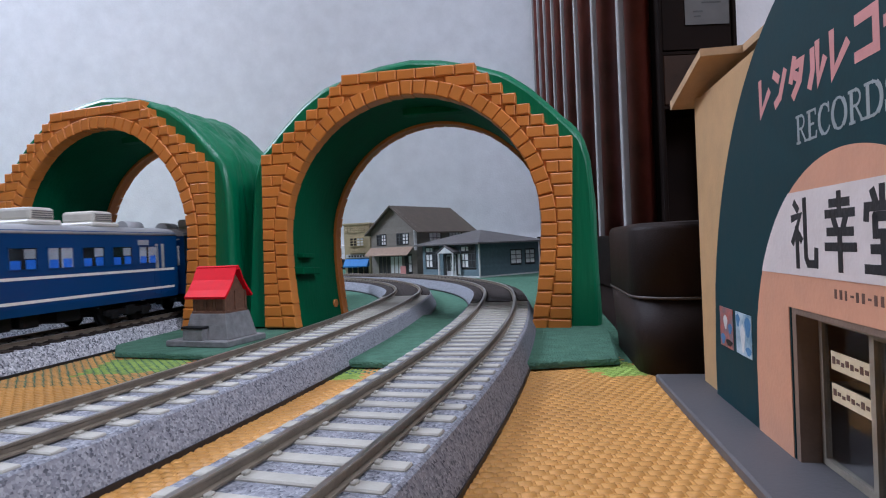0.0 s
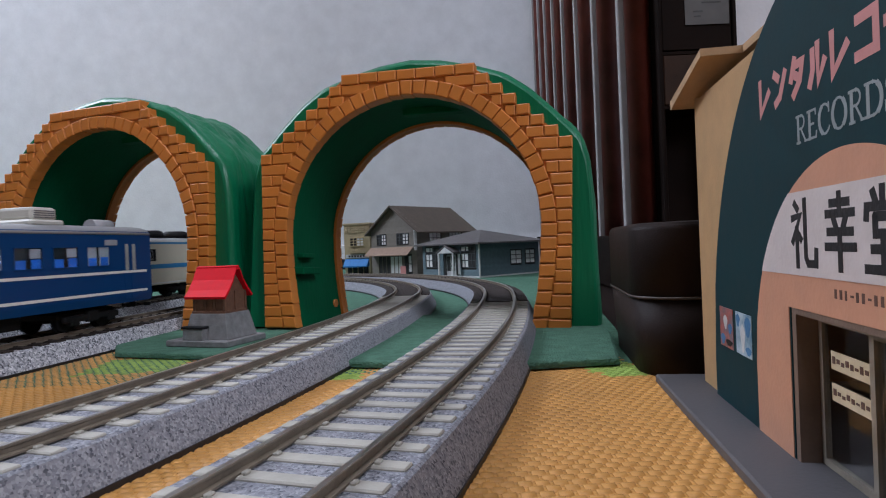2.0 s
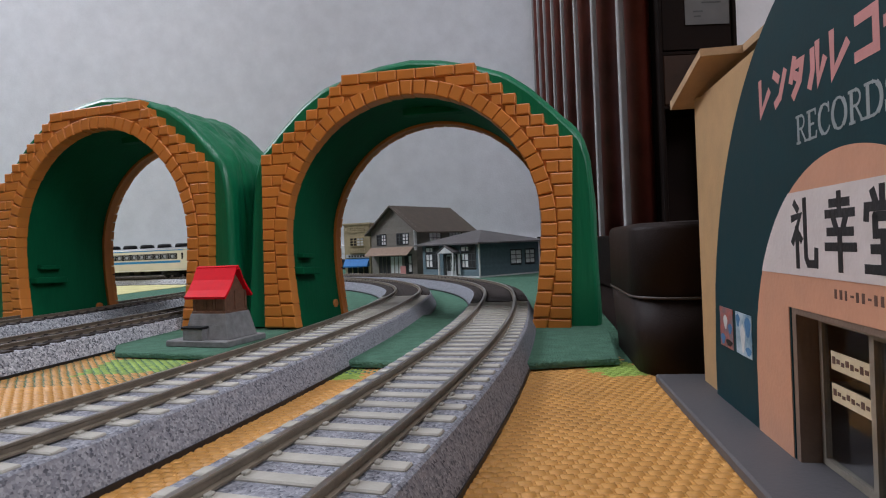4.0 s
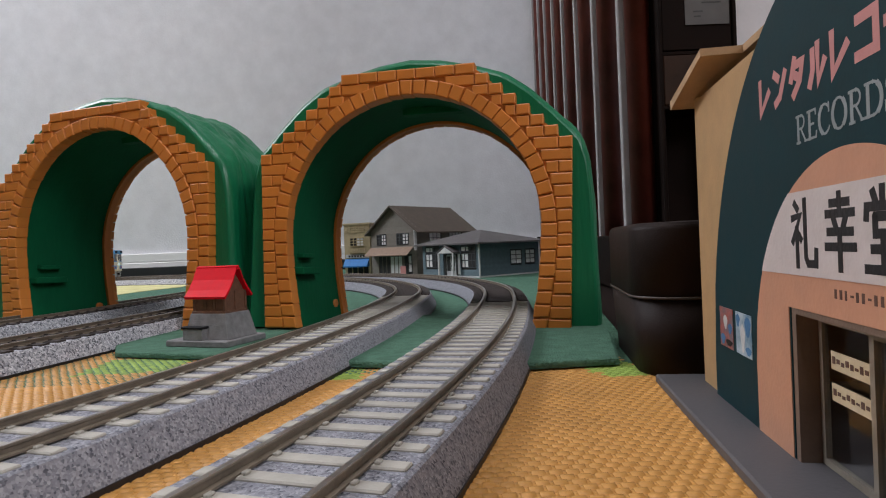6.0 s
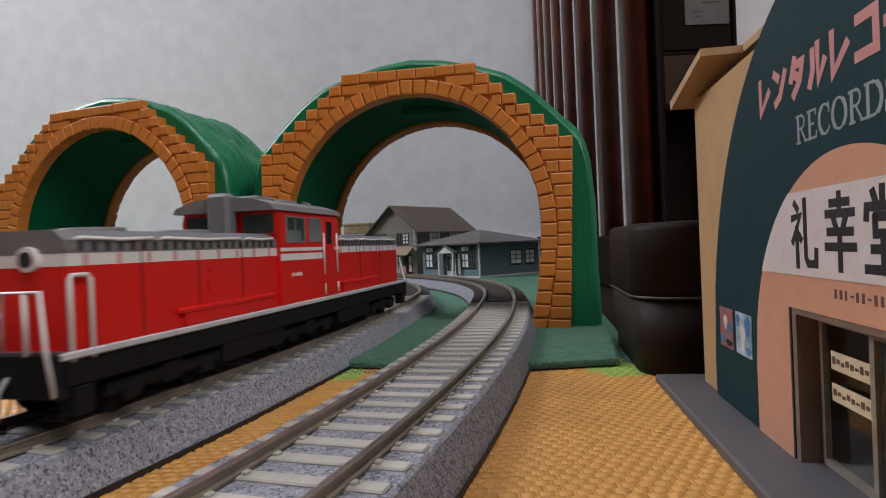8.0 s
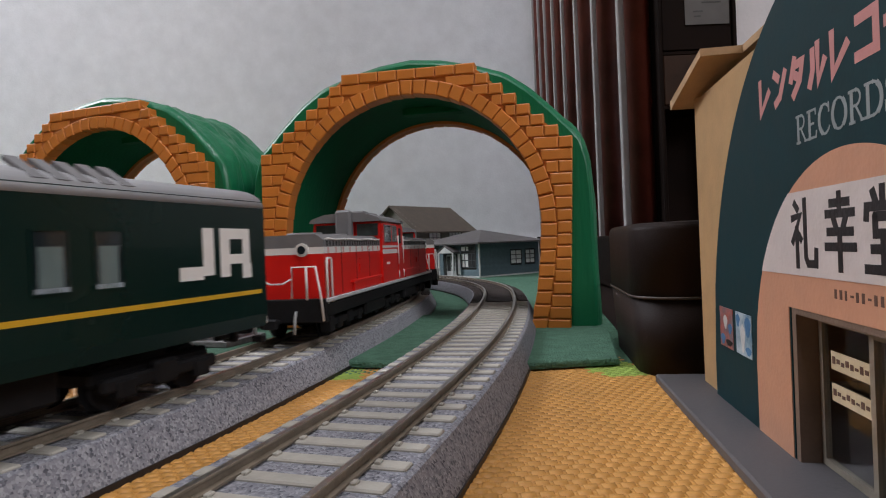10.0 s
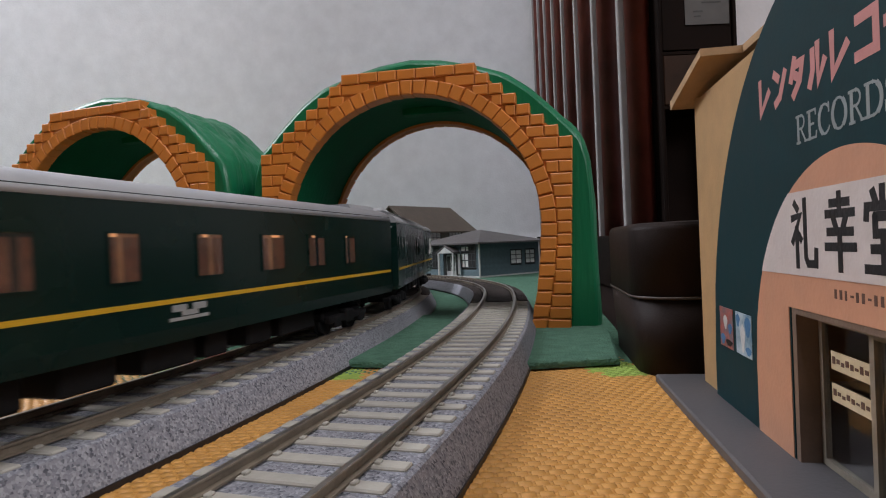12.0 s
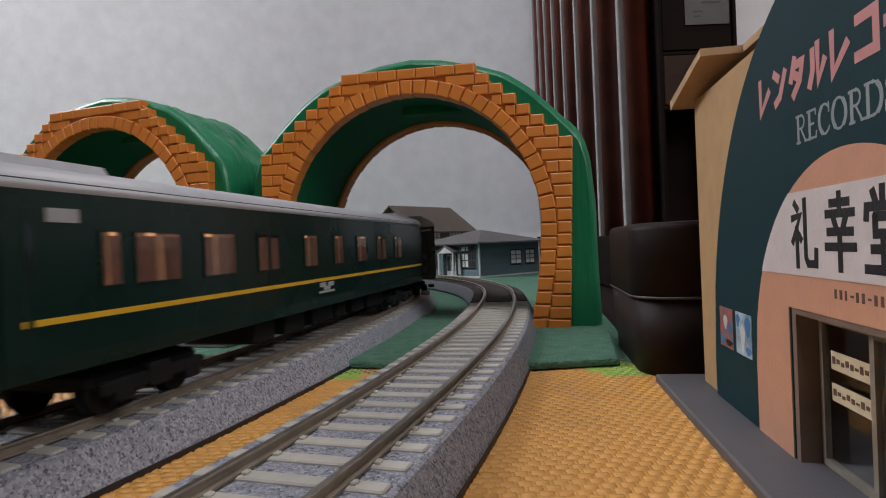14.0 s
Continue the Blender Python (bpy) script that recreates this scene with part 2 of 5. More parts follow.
def track(name, line, label, tie_mat_near, joint, shown, ballast):
    """Roadbed with two rails and its ties."""
    t = thing(name, label, "railway track", kind="structure")
    rows = [r for r in line if shown[0] <= r[4] <= shown[1]]
    part("roadbed", sweep(rows, [(-18.6, 0.5), (-18.4, 1.2), (-15.6, 7.1), (-15.0, 7.45), (15.0, 7.45), (15.6, 7.1), (18.4, 1.2), (18.6, 0.5)]), ballast, t)
    # black strip on both lower edges, drawn for the shadow line under the bed
    for side in (-1, 1):
        part("foot", sweep(rows, [(side * 18.9, -1.2), (side * 18.9, 0.5), (side * 17.5, 0.5)]), M_BLACKP, t, "black strip painting the shadow line under the roadbed")
    for side in (-8.25, 8.25):
        sec = [(-1.1, 7.8), (-1.1, 8.15), (-0.3, 8.35), (-0.3, 9.1), (-0.6, 9.3), (-0.6, TOP - 0.1), (-0.5, TOP), (0.5, TOP), (0.6, TOP - 0.1), (0.6, 9.3), (0.3, 9.1), (0.3, 8.35), (1.1, 8.15), (1.1, 7.8)]
        part("rail", sweep(rows, [(o + side, z) for o, z in sec], closed=True, mi=[0] * 6 + [1] + [0] * 7), [M_RAIL, M_RAILTOP], t)
    bm = bmesh.new()
    add_box(bm, -14.6, 14.6, -1.5, 1.5, 6.9, 7.9, 0.25)
    for sx in (-8.25, 8.25):
        for d in (-1.7, 1.7):
            add_box(bm, sx + d - 0.45, sx + d + 0.45, -0.7, 0.7, 7.8, 8.35, 0.15)
    near = part("tie", bm, tie_mat_near, t)
    bm = bmesh.new()
    add_box(bm, -15, 15, -2.1, 2.1, 6.9, 8.1, 0.15)
    for sx in (-8.25, 8.25):
        for d in (-1.5, 1.5):
            add_box(bm, sx + d - 0.4, sx + d + 0.4, -0.6, 0.6, 8.0, 8.5)
    far = part("tie", bm, M_TIEDARK, t)
    s, first = shown[0] + 3, {}
    while s < shown[1]:
        src = near if s < joint else far
        x, y, dx, dy = at(line, s)
        if src not in first:
            o = first[src] = src
        else:
            o = new("tie", src.data)
            o.parent = t
        o.matrix_basis = mp(x, y, 0, -math.degrees(math.atan2(dx, dy)))
        s += 7.4
    for o in (near, far):
        if o not in first:
            bpy.data.objects.remove(o)
    return t


# ---- ground ----
def sheet(name, poly, z, h, material, label, category="ground", kind="structure", bev=0.0):
    bm = prism(poly, z - h, z, "xy")
    ob = part(name, bm, material, None)
    return tagged(ob, label, category, "", kind)


sheet("floor", [(-2000, -1500), (1500, -1500), (1500, 1225), (-2000, 1225)], -4, 20, M_DARKWOOD, "dark wooden room floor under the model railway", "floor")
sheet("ground", [(-1990, 185), (60, 182), (74, 258), (138, 640), (138, 1205), (-1990, 1205)], -0.6, 3, M_GREENMAT, "green felt sheet under the model landscape")


def weave():
    """Yellow vinyl mat with a basket weave: rows of raised straps, set off by half a step, with short stems between; a lime print covers some."""
    px, py = 2.9, 2.1
    lime = [(-128, -95, 198, 226), (-46, -27, 174, 192), (42.5, 58, 164.5, 186)]

    def block(w0, w1, d0, d1, h0, h1):
        return [(-w0, d0, -1.1), (w0, d0, -1.1), (w0, d1, -1.1), (-w0, d1, -1.1),
                (-w1, d0 + 0.15, h0), (w1, d0 + 0.15, h0), (w1, d1 - 0.22, h1), (-w1, d1 - 0.22, h1)]
    strap = block(px * 0.44, px * 0.36, -py * 0.38, py * 0.42, -0.62, -0.46)
    stem = block(px * 0.15, px * 0.10, -py * 0.46, py * 0.46, -0.72, -0.66)
    quads = [(0, 1, 5, 4), (1, 2, 6, 5), (2, 3, 7, 6), (3, 0, 4, 7), (4, 5, 6, 7)]
    rnd = random.Random(5)
    heaps = {"mat": ([], []), "lime": ([], [])}
    single = []
    for j in range(120):
        for i in range(-128, 45):
            x, y = i * px + (px / 2 if j % 2 else 0), 14 + j * py
            if y > 236 - 0.28 * (x + 131) + 14 and x < 60:
                continue
            if x > 56 and y > 176:
                continue
            if not (-0.95 * y - 60 < x < 0.95 * y + 60):
                continue
            green = any(a + rnd.uniform(-2, 2) < x < b and c + rnd.uniform(-2, 2) < y < d for a, b, c, d in lime)
            if 8 < x < 48 and 80 < y < 120 and not green:
                single.append((x, y))
                shapes = (stem,)
            else:
                shapes = (strap, stem)
            for k, sh in enumerate(shapes):
                vs, fs = heaps["lime" if green else "mat"]
                b, ox = len(vs), (px / 2 if sh is stem else 0)
                jx, jy = rnd.uniform(-.1, .1), rnd.uniform(-.1, .1)
                vs += [((x + ox + a + jx) * MM, (y + c + jy) * MM, d * MM) for a, c, d in sh]
                fs += [tuple(b + q for q in f) for f in quads]
    made = {}
    for key, material, label in (("mat", M_YELLOW, "yellow vinyl mat with a raised basket weave"), ("lime", M_LIME, "lime green printed patches on the woven mat")):
        me = bpy.data.meshes.new("woven_mat" if key == "mat" else "printed_patch")
        me.from_pydata(heaps[key][0], [], heaps[key][1])
        me.materials.append(material)
        me.polygons.foreach_set("use_smooth", [True] * len(heaps[key][1]))
        made[key] = tagged(new(me.name, me), label, "mat", "", "stuff")
    sm = bpy.data.meshes.new("strap")
    sm.from_pydata([(a * MM, b * MM, c * MM) for a, b, c in strap], [], quads)
    sm.materials.append(M_YELLOW)
    sm.polygons.foreach_set("use_smooth", [True] * 5)
    for x, y in single:
        o = new("strap", sm)
        o.parent = made["mat"]
        o.matrix_basis = mp(x + rnd.uniform(-.1, .1), y, 0)
    sheet("mat_base", [(-1990, -300), (700, -300), (700, 170), (60, 190), (40, 250), (-1990, 270)], -0.95, 2.5, M_YELLOW, "yellow backing of the woven mat", "mat")


weave()


def felt(name, poly, z, material, label):
    bm = bmesh.new()
    add_prism(bm, poly, z - 2.0, z, "xy")
    bmesh.ops.recalc_face_normals(bm, faces=bm.faces)
    top = [e for e in bm.edges if all(v.co.z > (z - 0.1) * MM for v in e.verts)]
    bmesh.ops.bevel(bm, geom=top, offset=0.9 * MM, segments=2, affect="EDGES", profile=0.5)
    return tagged(part(name, bm, material, None), label, "mat", "", "structure")


felt("felt_mat", [(-148, 262), (-130, 229), (-92, 216), (-28, 188.5), (26, 175), (52, 177), (64, 228), (74, 300), (-137, 330)], 2.0, M_GREENMAT, "thick green felt mat under the tunnels")
sheet("printed_path", [(-800, 638), (-358, 638), (-355, 693), (-337, 750), (-345, 800), (-398, 884), (-585, 1040), (-800, 1040)], 0.0, 0.5, M_PALE, "pale yellow printed path on the green sheet", "ground")

track("track_outer", LINE_A, "grey ballasted curved model track with concrete ties, dark ties beyond", M_CONCRETE, -48, (-340, 430), M_BALLAST)
track("track_inner", LINE_B, "grey ballasted curved model track with concrete ties, dark ties beyond", M_CONCRETE, 18, (-620, 330), M_BALLAST)
track("track_near_tunnel", LINE_C, "light grey ballasted model track with dark brown ties", M_TIEDARK, -9999, (-760, 1300), M_BALLAST2)
track("track_far_loop", LINE_D, "light grey ballasted model track with dark brown ties", M_TIEDARK, -9999, (-760, 1400), M_BALLAST2)


# ---- room shell ----
def slab(name, x0, x1, y0, y1, z0, z1, material, label, category):
    return tagged(part(name, box(x0, x1, y0, y1, z0, z1), material, None), label, category, "", "structure")


slab("wall_back", -2050, 1500, 1210, 1310, -20, 2400, M_WALL, "off-white textured wallpaper wall", "wall")
# unseen side walls, rear wall and ceiling, added dark to limit bounce
slab("wall_left", -2050, -1990, -1500, 1210, -20, 2400, M_DIM, "unseen side wall, dark brown to cut bounced light", "wall")
slab("wall_right", 1440, 1500, -1500, 1210, -20, 2400, M_DIM, "unseen side wall, dark brown to cut bounced light", "wall")
slab("wall_behind", -2050, 1500, -1560, -1500, -20, 2400, M_DIM, "unseen wall behind the layout, dark brown to cut bounced light", "wall")
slab("ceiling", -2050, 1500, -1560, 1310, 2400, 2450, M_CEIL, "unseen ceiling, greyed to cut bounced light", "ceiling")
bb = thing("baseboard", "white stepped skirting board along the wall", "skirting board", kind="structure")
part("lower_board", box(-1985, 215, 1196, 1209.8, -4, 29.5, 1.0), M_WHITE, bb)
part("upper_board", box(-1985, 215, 1199, 1209.8, 31.5, 48, 1.0), M_WHITE, bb)
tagged(part("floor_strip", box(-1985, 215, 1186, 1195.5, -4, 20, 1.0), M_BLACKP, None), "black strip on the floor along the skirting board", "strip", "", "structure")
part("groove", box(-1985, 215, 1203, 1209.8, 29.5, 31.5), M_WHITE, bb)


# ---- toy tunnels ----
HALF, PILLAR, STEPS, SX, SZ = 72.9, 82.3, 7, 5.92, 4.98
FOOT = 70.9
LONG = 61.7


def arch_pt(a, grow=0.0):
    """The opening's outline, a horseshoe: a runs from 0 (right foot) to 1 (left foot)."""
    s, k = (1 if a < 0.5 else -1), min(a, 1 - a) * 2
    straight = 0.326
    if k < straight:
        z = 45.5 * k / straight
        x = 54.0 + 5.0 * math.sin(z / 45.5 * math.pi / 2)
        nx, nz = 1.0, 0.0
    else:
        b = (k - straight) / (1 - straight) * math.pi / 2
        x, z = 59.0 * math.cos(b), 45.5 + 60.0 * math.sin(b)
        nx, nz = math.cos(b), math.sin(b)
    return s * (x + grow * nx), z + grow * nz


def outline_half(z):
    """Half width of the stepped brick front at height z; the legs draw in towards the foot."""
    if z <= PILLAR:
        return FOOT + (HALF - FOOT) * max(0, z) / PILLAR
    return HALF - SX * min(STEPS, math.ceil((z - PILLAR) / SZ - 1e-6))


def pillow(bm, corners, y0, y1, inset):
    """A brick between four corners (x, z) with soft edges on its outward face."""
    c = Vector((sum(p[0] for p in corners) / 4, 0, sum(p[1] for p in corners) / 4))
    back = [bm.verts.new(Vector((p[0], y1, p[1])) * MM) for p in corners]
    rings = [back]
    for depth, pull in ((1.0, 0.0), (0.35, 0.35), (0.0, 1.0)):
        ring = []
        for p in corners:
            d = Vector((c.x - p[0], 0, c.z - p[1]))
            k = abs(inset) * pull
            ring.append(bm.verts.new(Vector((p[0] + math.copysign(min(k, abs(d.x)), d.x), y0 + inset * depth, p[1] + math.copysign(min(k, abs(d.z)), d.z))) * MM))
        rings.append(ring)
    for u, w in zip(rings, rings[1:]):
        for i in range(4):
            j = (i + 1) % 4
            bm.faces.new((u[i], u[j], w[j], w[i]))
    bm.faces.new(rings[-1])
    bmesh.ops.recalc_face_normals(bm, faces=bm.faces)


# half of the hill's section: foot, upright side, slanting shoulder, rounded top
HILL = [(83.0, 0), (82.0, 30), (81.0, 60), (79.6, 74), (76.6, 83.5), (66, 95), (55, 105.8), (44, 113.6), (30, 118.4), (15, 122), (0, 123.6)]


def hill_pt(a):
    """The hill's outline: a runs from 0 (right foot) to 1 (left foot)."""
    s, k = (1 if a < 0.5 else -1), min(a, 1 - a) * 2
    d = [0.0]
    for p, q in zip(HILL, HILL[1:]):
        d.append(d[-1] + math.hypot(q[0] - p[0], q[1] - p[1]))
    w = k * d[-1]
    i = max(i for i in range(len(HILL) - 1) if d[i] <= w + 1e-9)
    f = (w - d[i]) / (d[i + 1] - d[i])
    return s * (HILL[i][0] + (HILL[i + 1][0] - HILL[i][0]) * f), HILL[i][1] + (HILL[i + 1][1] - HILL[i][1]) * f


def tunnel(m, label):
    t = thing("toy_tunnel", label, "toy tunnel", m, "green toy tunnels")
    N = 48
    # portals, front and back: a backing plate with the opening, bricks on its face
    for which, y0, y1 in (("front", 0.0, 6.0), ("back", LONG - 6.0, LONG)):
        bm = bmesh.new()
        inner = [arch_pt(i / N, 0.3) for i in range(N + 1)]
        outer = []
        for x, z in inner:
            if z < PILLAR - 12:
                outer.append((math.copysign(outline_half(z) - 0.8, x), z))
            else:
                d = Vector((x, z - 40)).normalized()
                r = 10.0
                while r < 140 and abs(d.x * r) < outline_half(40 + d.y * r) - 0.6 and 40 + d.y * r < PILLAR + STEPS * SZ - 0.6:
                    r += 0.5
                outer.append((d.x * r, 40 + d.y * r))
        for i in range(N):
            q = [inner[i], inner[i + 1], outer[i + 1], outer[i]]
            vs = [bm.verts.new(Vector((x, y, z)) * MM) for y in (y0 + (0.75 if which == "front" else 0.7), y1 - (0.0 if which == "front" else 0.3)) for x, z in q]
            for f in ((0, 1, 2, 3), (7, 6, 5, 4), (0, 4, 5, 1), (2, 6, 7, 3)):
                bm.faces.new([vs[k] for k in f])
        bmesh.ops.remove_doubles(bm, verts=bm.verts, dist=1e-6)
        bmesh.ops.recalc_face_normals(bm, faces=bm.faces)
        portal = part(which + "_portal", bm, M_MORTAR, t, "orange moulded brick portal")
        rnd = random.Random(7)
        front = which == "front"
        fy1, soft = (6.0, 0.55) if front else (LONG - 1.5, -0.55)

        def face(proud):
            return -proud if front else LONG + 1.0 + proud
        # ring of voussoirs
        K = 49
        for i in range(K):
            a0, a1 = i / K, (i + 1) / K
            c = [arch_pt(a0 + 0.0008, 0.0), arch_pt(a1 - 0.0008, 0.0), arch_pt(a1 - 0.0008, 6.5), arch_pt(a0 + 0.0008, 6.5)]
            bm = bmesh.new()
            pillow(bm, [(x + rnd.uniform(-.2, .2), max(0.2, z + rnd.uniform(-.2, .2))) for x, z in c], face(0.5 + rnd.uniform(-.1, .1)), fy1, soft)
            part("brick", bm, M_BRICK, portal)
        # courses outside the ring, the end brick of each step standing proud
        course = PILLAR / 16
        rows = [(i * course, (i + 1) * course) for i in range(16)] + [(PILLAR + i * SZ, PILLAR + (i + 1) * SZ) for i in range(STEPS)]
        for row, (z0, z1) in enumerate(rows):
            zm = (z0 + z1) / 2
            w0, w1 = outline_half(z0 + 0.01), outline_half(z1 - 0.01)
            ring = 0.0
            for i in range(401):
                x, zz = arch_pt(0.5 * i / 400, 6.6)
                if zz <= zm:
                    ring = max(x, 0)
            step = row >= 15
            for side in ((-1, 1) if zm < 112.1 else (0,)):
                if side:
                    if w1 - ring < 1.2:
                        continue
                    cuts = [0.0, 6.0 if (step or row % 2) else w1 - ring]
                    while cuts[-1] < w1 - ring - 3.6:
                        cuts.append(min(cuts[-1] + 11.8, w1 - ring))
                    cuts[-1] = w1 - ring
                    spans = [(w1 - a, w1 - b, w0 - w1 if k == 0 else 0.0, k == 0) for k, (a, b) in enumerate(zip(cuts, cuts[1:]))]
                    quads = [((side * (a + g), side * b), k) for a, b, g, k in spans]
                else:
                    n = 7
                    quads = [((-w1 + 2 * w1 * i / n, -w1 + 2 * w1 * (i + 1) / n), i in (0, n - 1)) for i in range(n)]
                    step = True
                for (c0, c1), end in quads:
                    if abs(c1 - c0) < 1.0:
                        continue
                    lo, hi, g = min(c0, c1), max(c0, c1), 0.13
                    bm = bmesh.new()
                    j = [rnd.uniform(-.18, .18) for _ in range(4)]
                    proud = 0.55 if (step and end) or (not side and row == len(rows) - 1) else 0.2 + rnd.uniform(-.1, .1)
                    pillow(bm, [(lo + g, max(0.2, z0 + g + j[0])), (hi - g, max(0.2, z0 + g + j[1])), (hi - g, z1 - g + j[2] * .5), (lo + g, z1 - g + j[3] * .5)], face(proud), fy1, soft)
                    part("brick", bm, M_BRICK, portal)
    # hill-like shell: outer skin with rocky relief and inner vault
    bm = bmesh.new()
    A, B = 96, 40

    def skin(i, j):
        x, z = hill_pt(i / A)
        y = j / B
        end = min(y, 1 - y)
        k = 0.975 + 0.025 * min(1, end / 0.05)
        x, z = x * k, z * k
        d = noise.noise(Vector((x * 0.05, y * 4.0, z * 0.012))) * 2.6 + noise.noise(Vector((x * 0.12, y * 19, z * 0.025))) * 1.5
        d *= min(1, max(0, (end - 0.06) * 7))
        n = Vector((x / 82, 0, max(0, z - 50) / 60)).normalized()
        return (Vector((x, 4.4 + y * (LONG - 8.8), z)) + n * d) * MM
    grid = [[bm.verts.new(skin(i, j)) for j in range(B + 1)] for i in range(A + 1)]
    for i in range(A):
        for j in range(B):
            bm.faces.new((grid[i][j], grid[i + 1][j], grid[i + 1][j + 1], grid[i][j + 1])).smooth = True
    rim = [[bm.verts.new(Vector((x, y, z)) * MM) for y in (5.8, LONG - 5.8)] for x, z in (arch_pt(i / A, 1.9) for i in range(A + 1))]
    for j, jj in ((0, 0), (B, 1)):
        for i in range(A):
            q = (grid[i][j], grid[i + 1][j], rim[i + 1][jj], rim[i][jj])
            bm.faces.new(q if j else q[::-1])
    bmesh.ops.recalc_face_normals(bm, faces=bm.faces)
    part("shell", bm, M_SHELL, t, "glossy dark green plastic hill")
    # inner vault: its green is darkened to carry the shade under the arch
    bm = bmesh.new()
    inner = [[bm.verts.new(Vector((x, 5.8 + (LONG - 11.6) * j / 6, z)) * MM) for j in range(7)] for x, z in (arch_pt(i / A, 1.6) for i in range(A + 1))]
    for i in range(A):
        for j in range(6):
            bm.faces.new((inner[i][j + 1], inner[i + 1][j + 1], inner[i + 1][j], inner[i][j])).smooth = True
    part("vault", bm, M_VAULT_SHADED, t, "matte green inside of the hill, darkened for its shade")
    # moulded lugs in the same shaded green and a screw boss inside
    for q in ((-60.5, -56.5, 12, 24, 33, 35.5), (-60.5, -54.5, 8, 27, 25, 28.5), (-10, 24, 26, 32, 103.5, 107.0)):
        part("lug", box(*q, 0.4), M_VAULT_SHADED, t)
    bm = bmesh.new()
    add_cyl(bm, (-57.2, 49.5, 9), 2.2, 2.4, "x", 14)
    part("screw_boss", bm, M_MORTAR, t)
    return t


TUNNEL_R = mp(-16.9, 259.5, 1.6, -13.6, -2.8, 1.1)
TUNNEL_L = mp(-181.0, 304.8, 1.6, -18.9, -1.5, -0.1)
tunnel(TUNNEL_R, "green plastic toy tunnel with orange brick portals over two tracks")
tunnel(TUNNEL_L, "green plastic toy tunnel with orange brick portals over the side tracks")

# ---- red-brown lattice, dark cabinet and brown box ----
lat = thing("lattice_screen", "screen of round red-brown lacquered wooden poles with white strips", "screen")
for cx, cy, r, out in [(155.5 + 8.18 * i, 450 + 105.7 * i, 9.2, 11.0) for i in range(8)]:
    bm = bmesh.new()
    add_cyl(bm, (cx, cy, 800), r, 1600, seg=32)
    part("pole", bm, M_POLE, lat)
    part("fillet", box(cx - out, cx + 8, cy + r + 1, cy + r + 7, 41, 1600, 0.5), M_FILLET, lat, "white strip behind the pole")
bm = bmesh.new()
add_box(bm, 8, 30, 0, 735, -3, 41, 1.5)
for v in bm.verts:
    v.co = pose(0.128, 0.452, 0, 0, 0, -4.43) @ v.co
part("bottom_rail", bm, M_DARKWOOD, lat)
slab("wall_recess", 225, 1430, 470, 1205, -20, 2390, M_WALL, "off-white wall behind the lattice screen", "wall")

cab = thing("dark_cabinet", "dark brown wooden cabinet with drawer and niche beside the lattice", "cabinet")
part("side_panel", box(165, 168, 432, 468, 0, 1600, 0.6), M_DARKWOOD, cab)
part("side_panel", box(220, 223, 432, 468, 0, 1600, 0.6), M_DARKWOOD, cab)
part("back_panel", box(168, 220, 465, 468, 0, 1600), M_DARKWOOD, cab)
for z in (30, 132, 172, 480, 1595):
    part("shelf", box(168, 220, 434, 465, z, z + 3, 0.6), M_DARKWOOD, cab)
drawer = part("drawer", box(168.4, 219.6, 433, 437, 135.4, 171.6, 0.5), M_DRAWER, cab, "brown drawer front")
bm = bmesh.new()
add_cyl(bm, (190, 431.6, 160), 1.6, 3.2, "y", 14, 1.1)
part("knob", bm, M_DARKWOOD, drawer)
part("door_panel", box(168.4, 219.6, 433.5, 437, 175.4, 479, 0.5), M_DARKWOOD, cab)
note = tagged(part("paper_note", box(185.5, 218, 432.7, 433.2, 193.5, 246), M_NOTE, None), "grey sheet of printed paper pinned to the dark cabinet", "paper")
for z, x0, x1 in ((199, 192, 197), (202.6, 191.4, 198.5), (209, 198, 212), (212.5, 196, 213)):
    part("bar", box(x0, x1, 432.55, 432.68, z, z + 1.1), M_BLACKP, note)


def brown_box():
    t = thing("brown_box", "dark brown moulded plastic box with rounded corners and a seam", "box", mp(51.8, 157.5, -0.4, -9))
    def body(z0, z1, grow):
        bm = bmesh.new()
        add_box(bm, -grow, 60 + grow, -grow, 66 + grow, z0, z1)
        ve = [e for e in bm.edges if abs(e.verts[0].co.z - e.verts[1].co.z) > 1e-4]
        bmesh.ops.bevel(bm, geom=ve, offset=13 * MM, segments=8, affect="EDGES", profile=0.5)
        return bm
    lo = body(0, 21.6, 0)
    for v in lo.verts:
        if v.co.z < 0.001:
            v.co.x += (0.030 - v.co.x) * 0.05
            v.co.y += (0.033 - v.co.y) * 0.05
    ob = part("base", lo, M_BOX, t)
    hi = body(22.0, 42.5, 0.3)
    top = [e for e in hi.edges if all(v.co.z > 0.0424 for v in e.verts)]
    bmesh.ops.bevel(hi, geom=top, offset=2.2 * MM, segments=3, affect="EDGES", profile=0.5)
    part("lid", hi, M_BOX, t)
    part("seam", body(21.5, 22.2, 0.55), mat("seam_worn", (0.05, 0.038, 0.032), 0.5), t)
    for o in t.children:
        for pl in o.data.polygons:
            pl.use_smooth = abs(pl.normal.z) < 0.5
    return t


brown_box()


# ---- record shop: own frame, x along the front towards the viewer, y inwards, z up ----
SHOP = Matrix.Translation((0.0632, 0.1384, 0)) @ Matrix(((-0.1538, 0.9881, 0, 0), (-0.9881, -0.1538, 0, 0), (0, 0, 1, 0), (0, 0, 0, 1)))


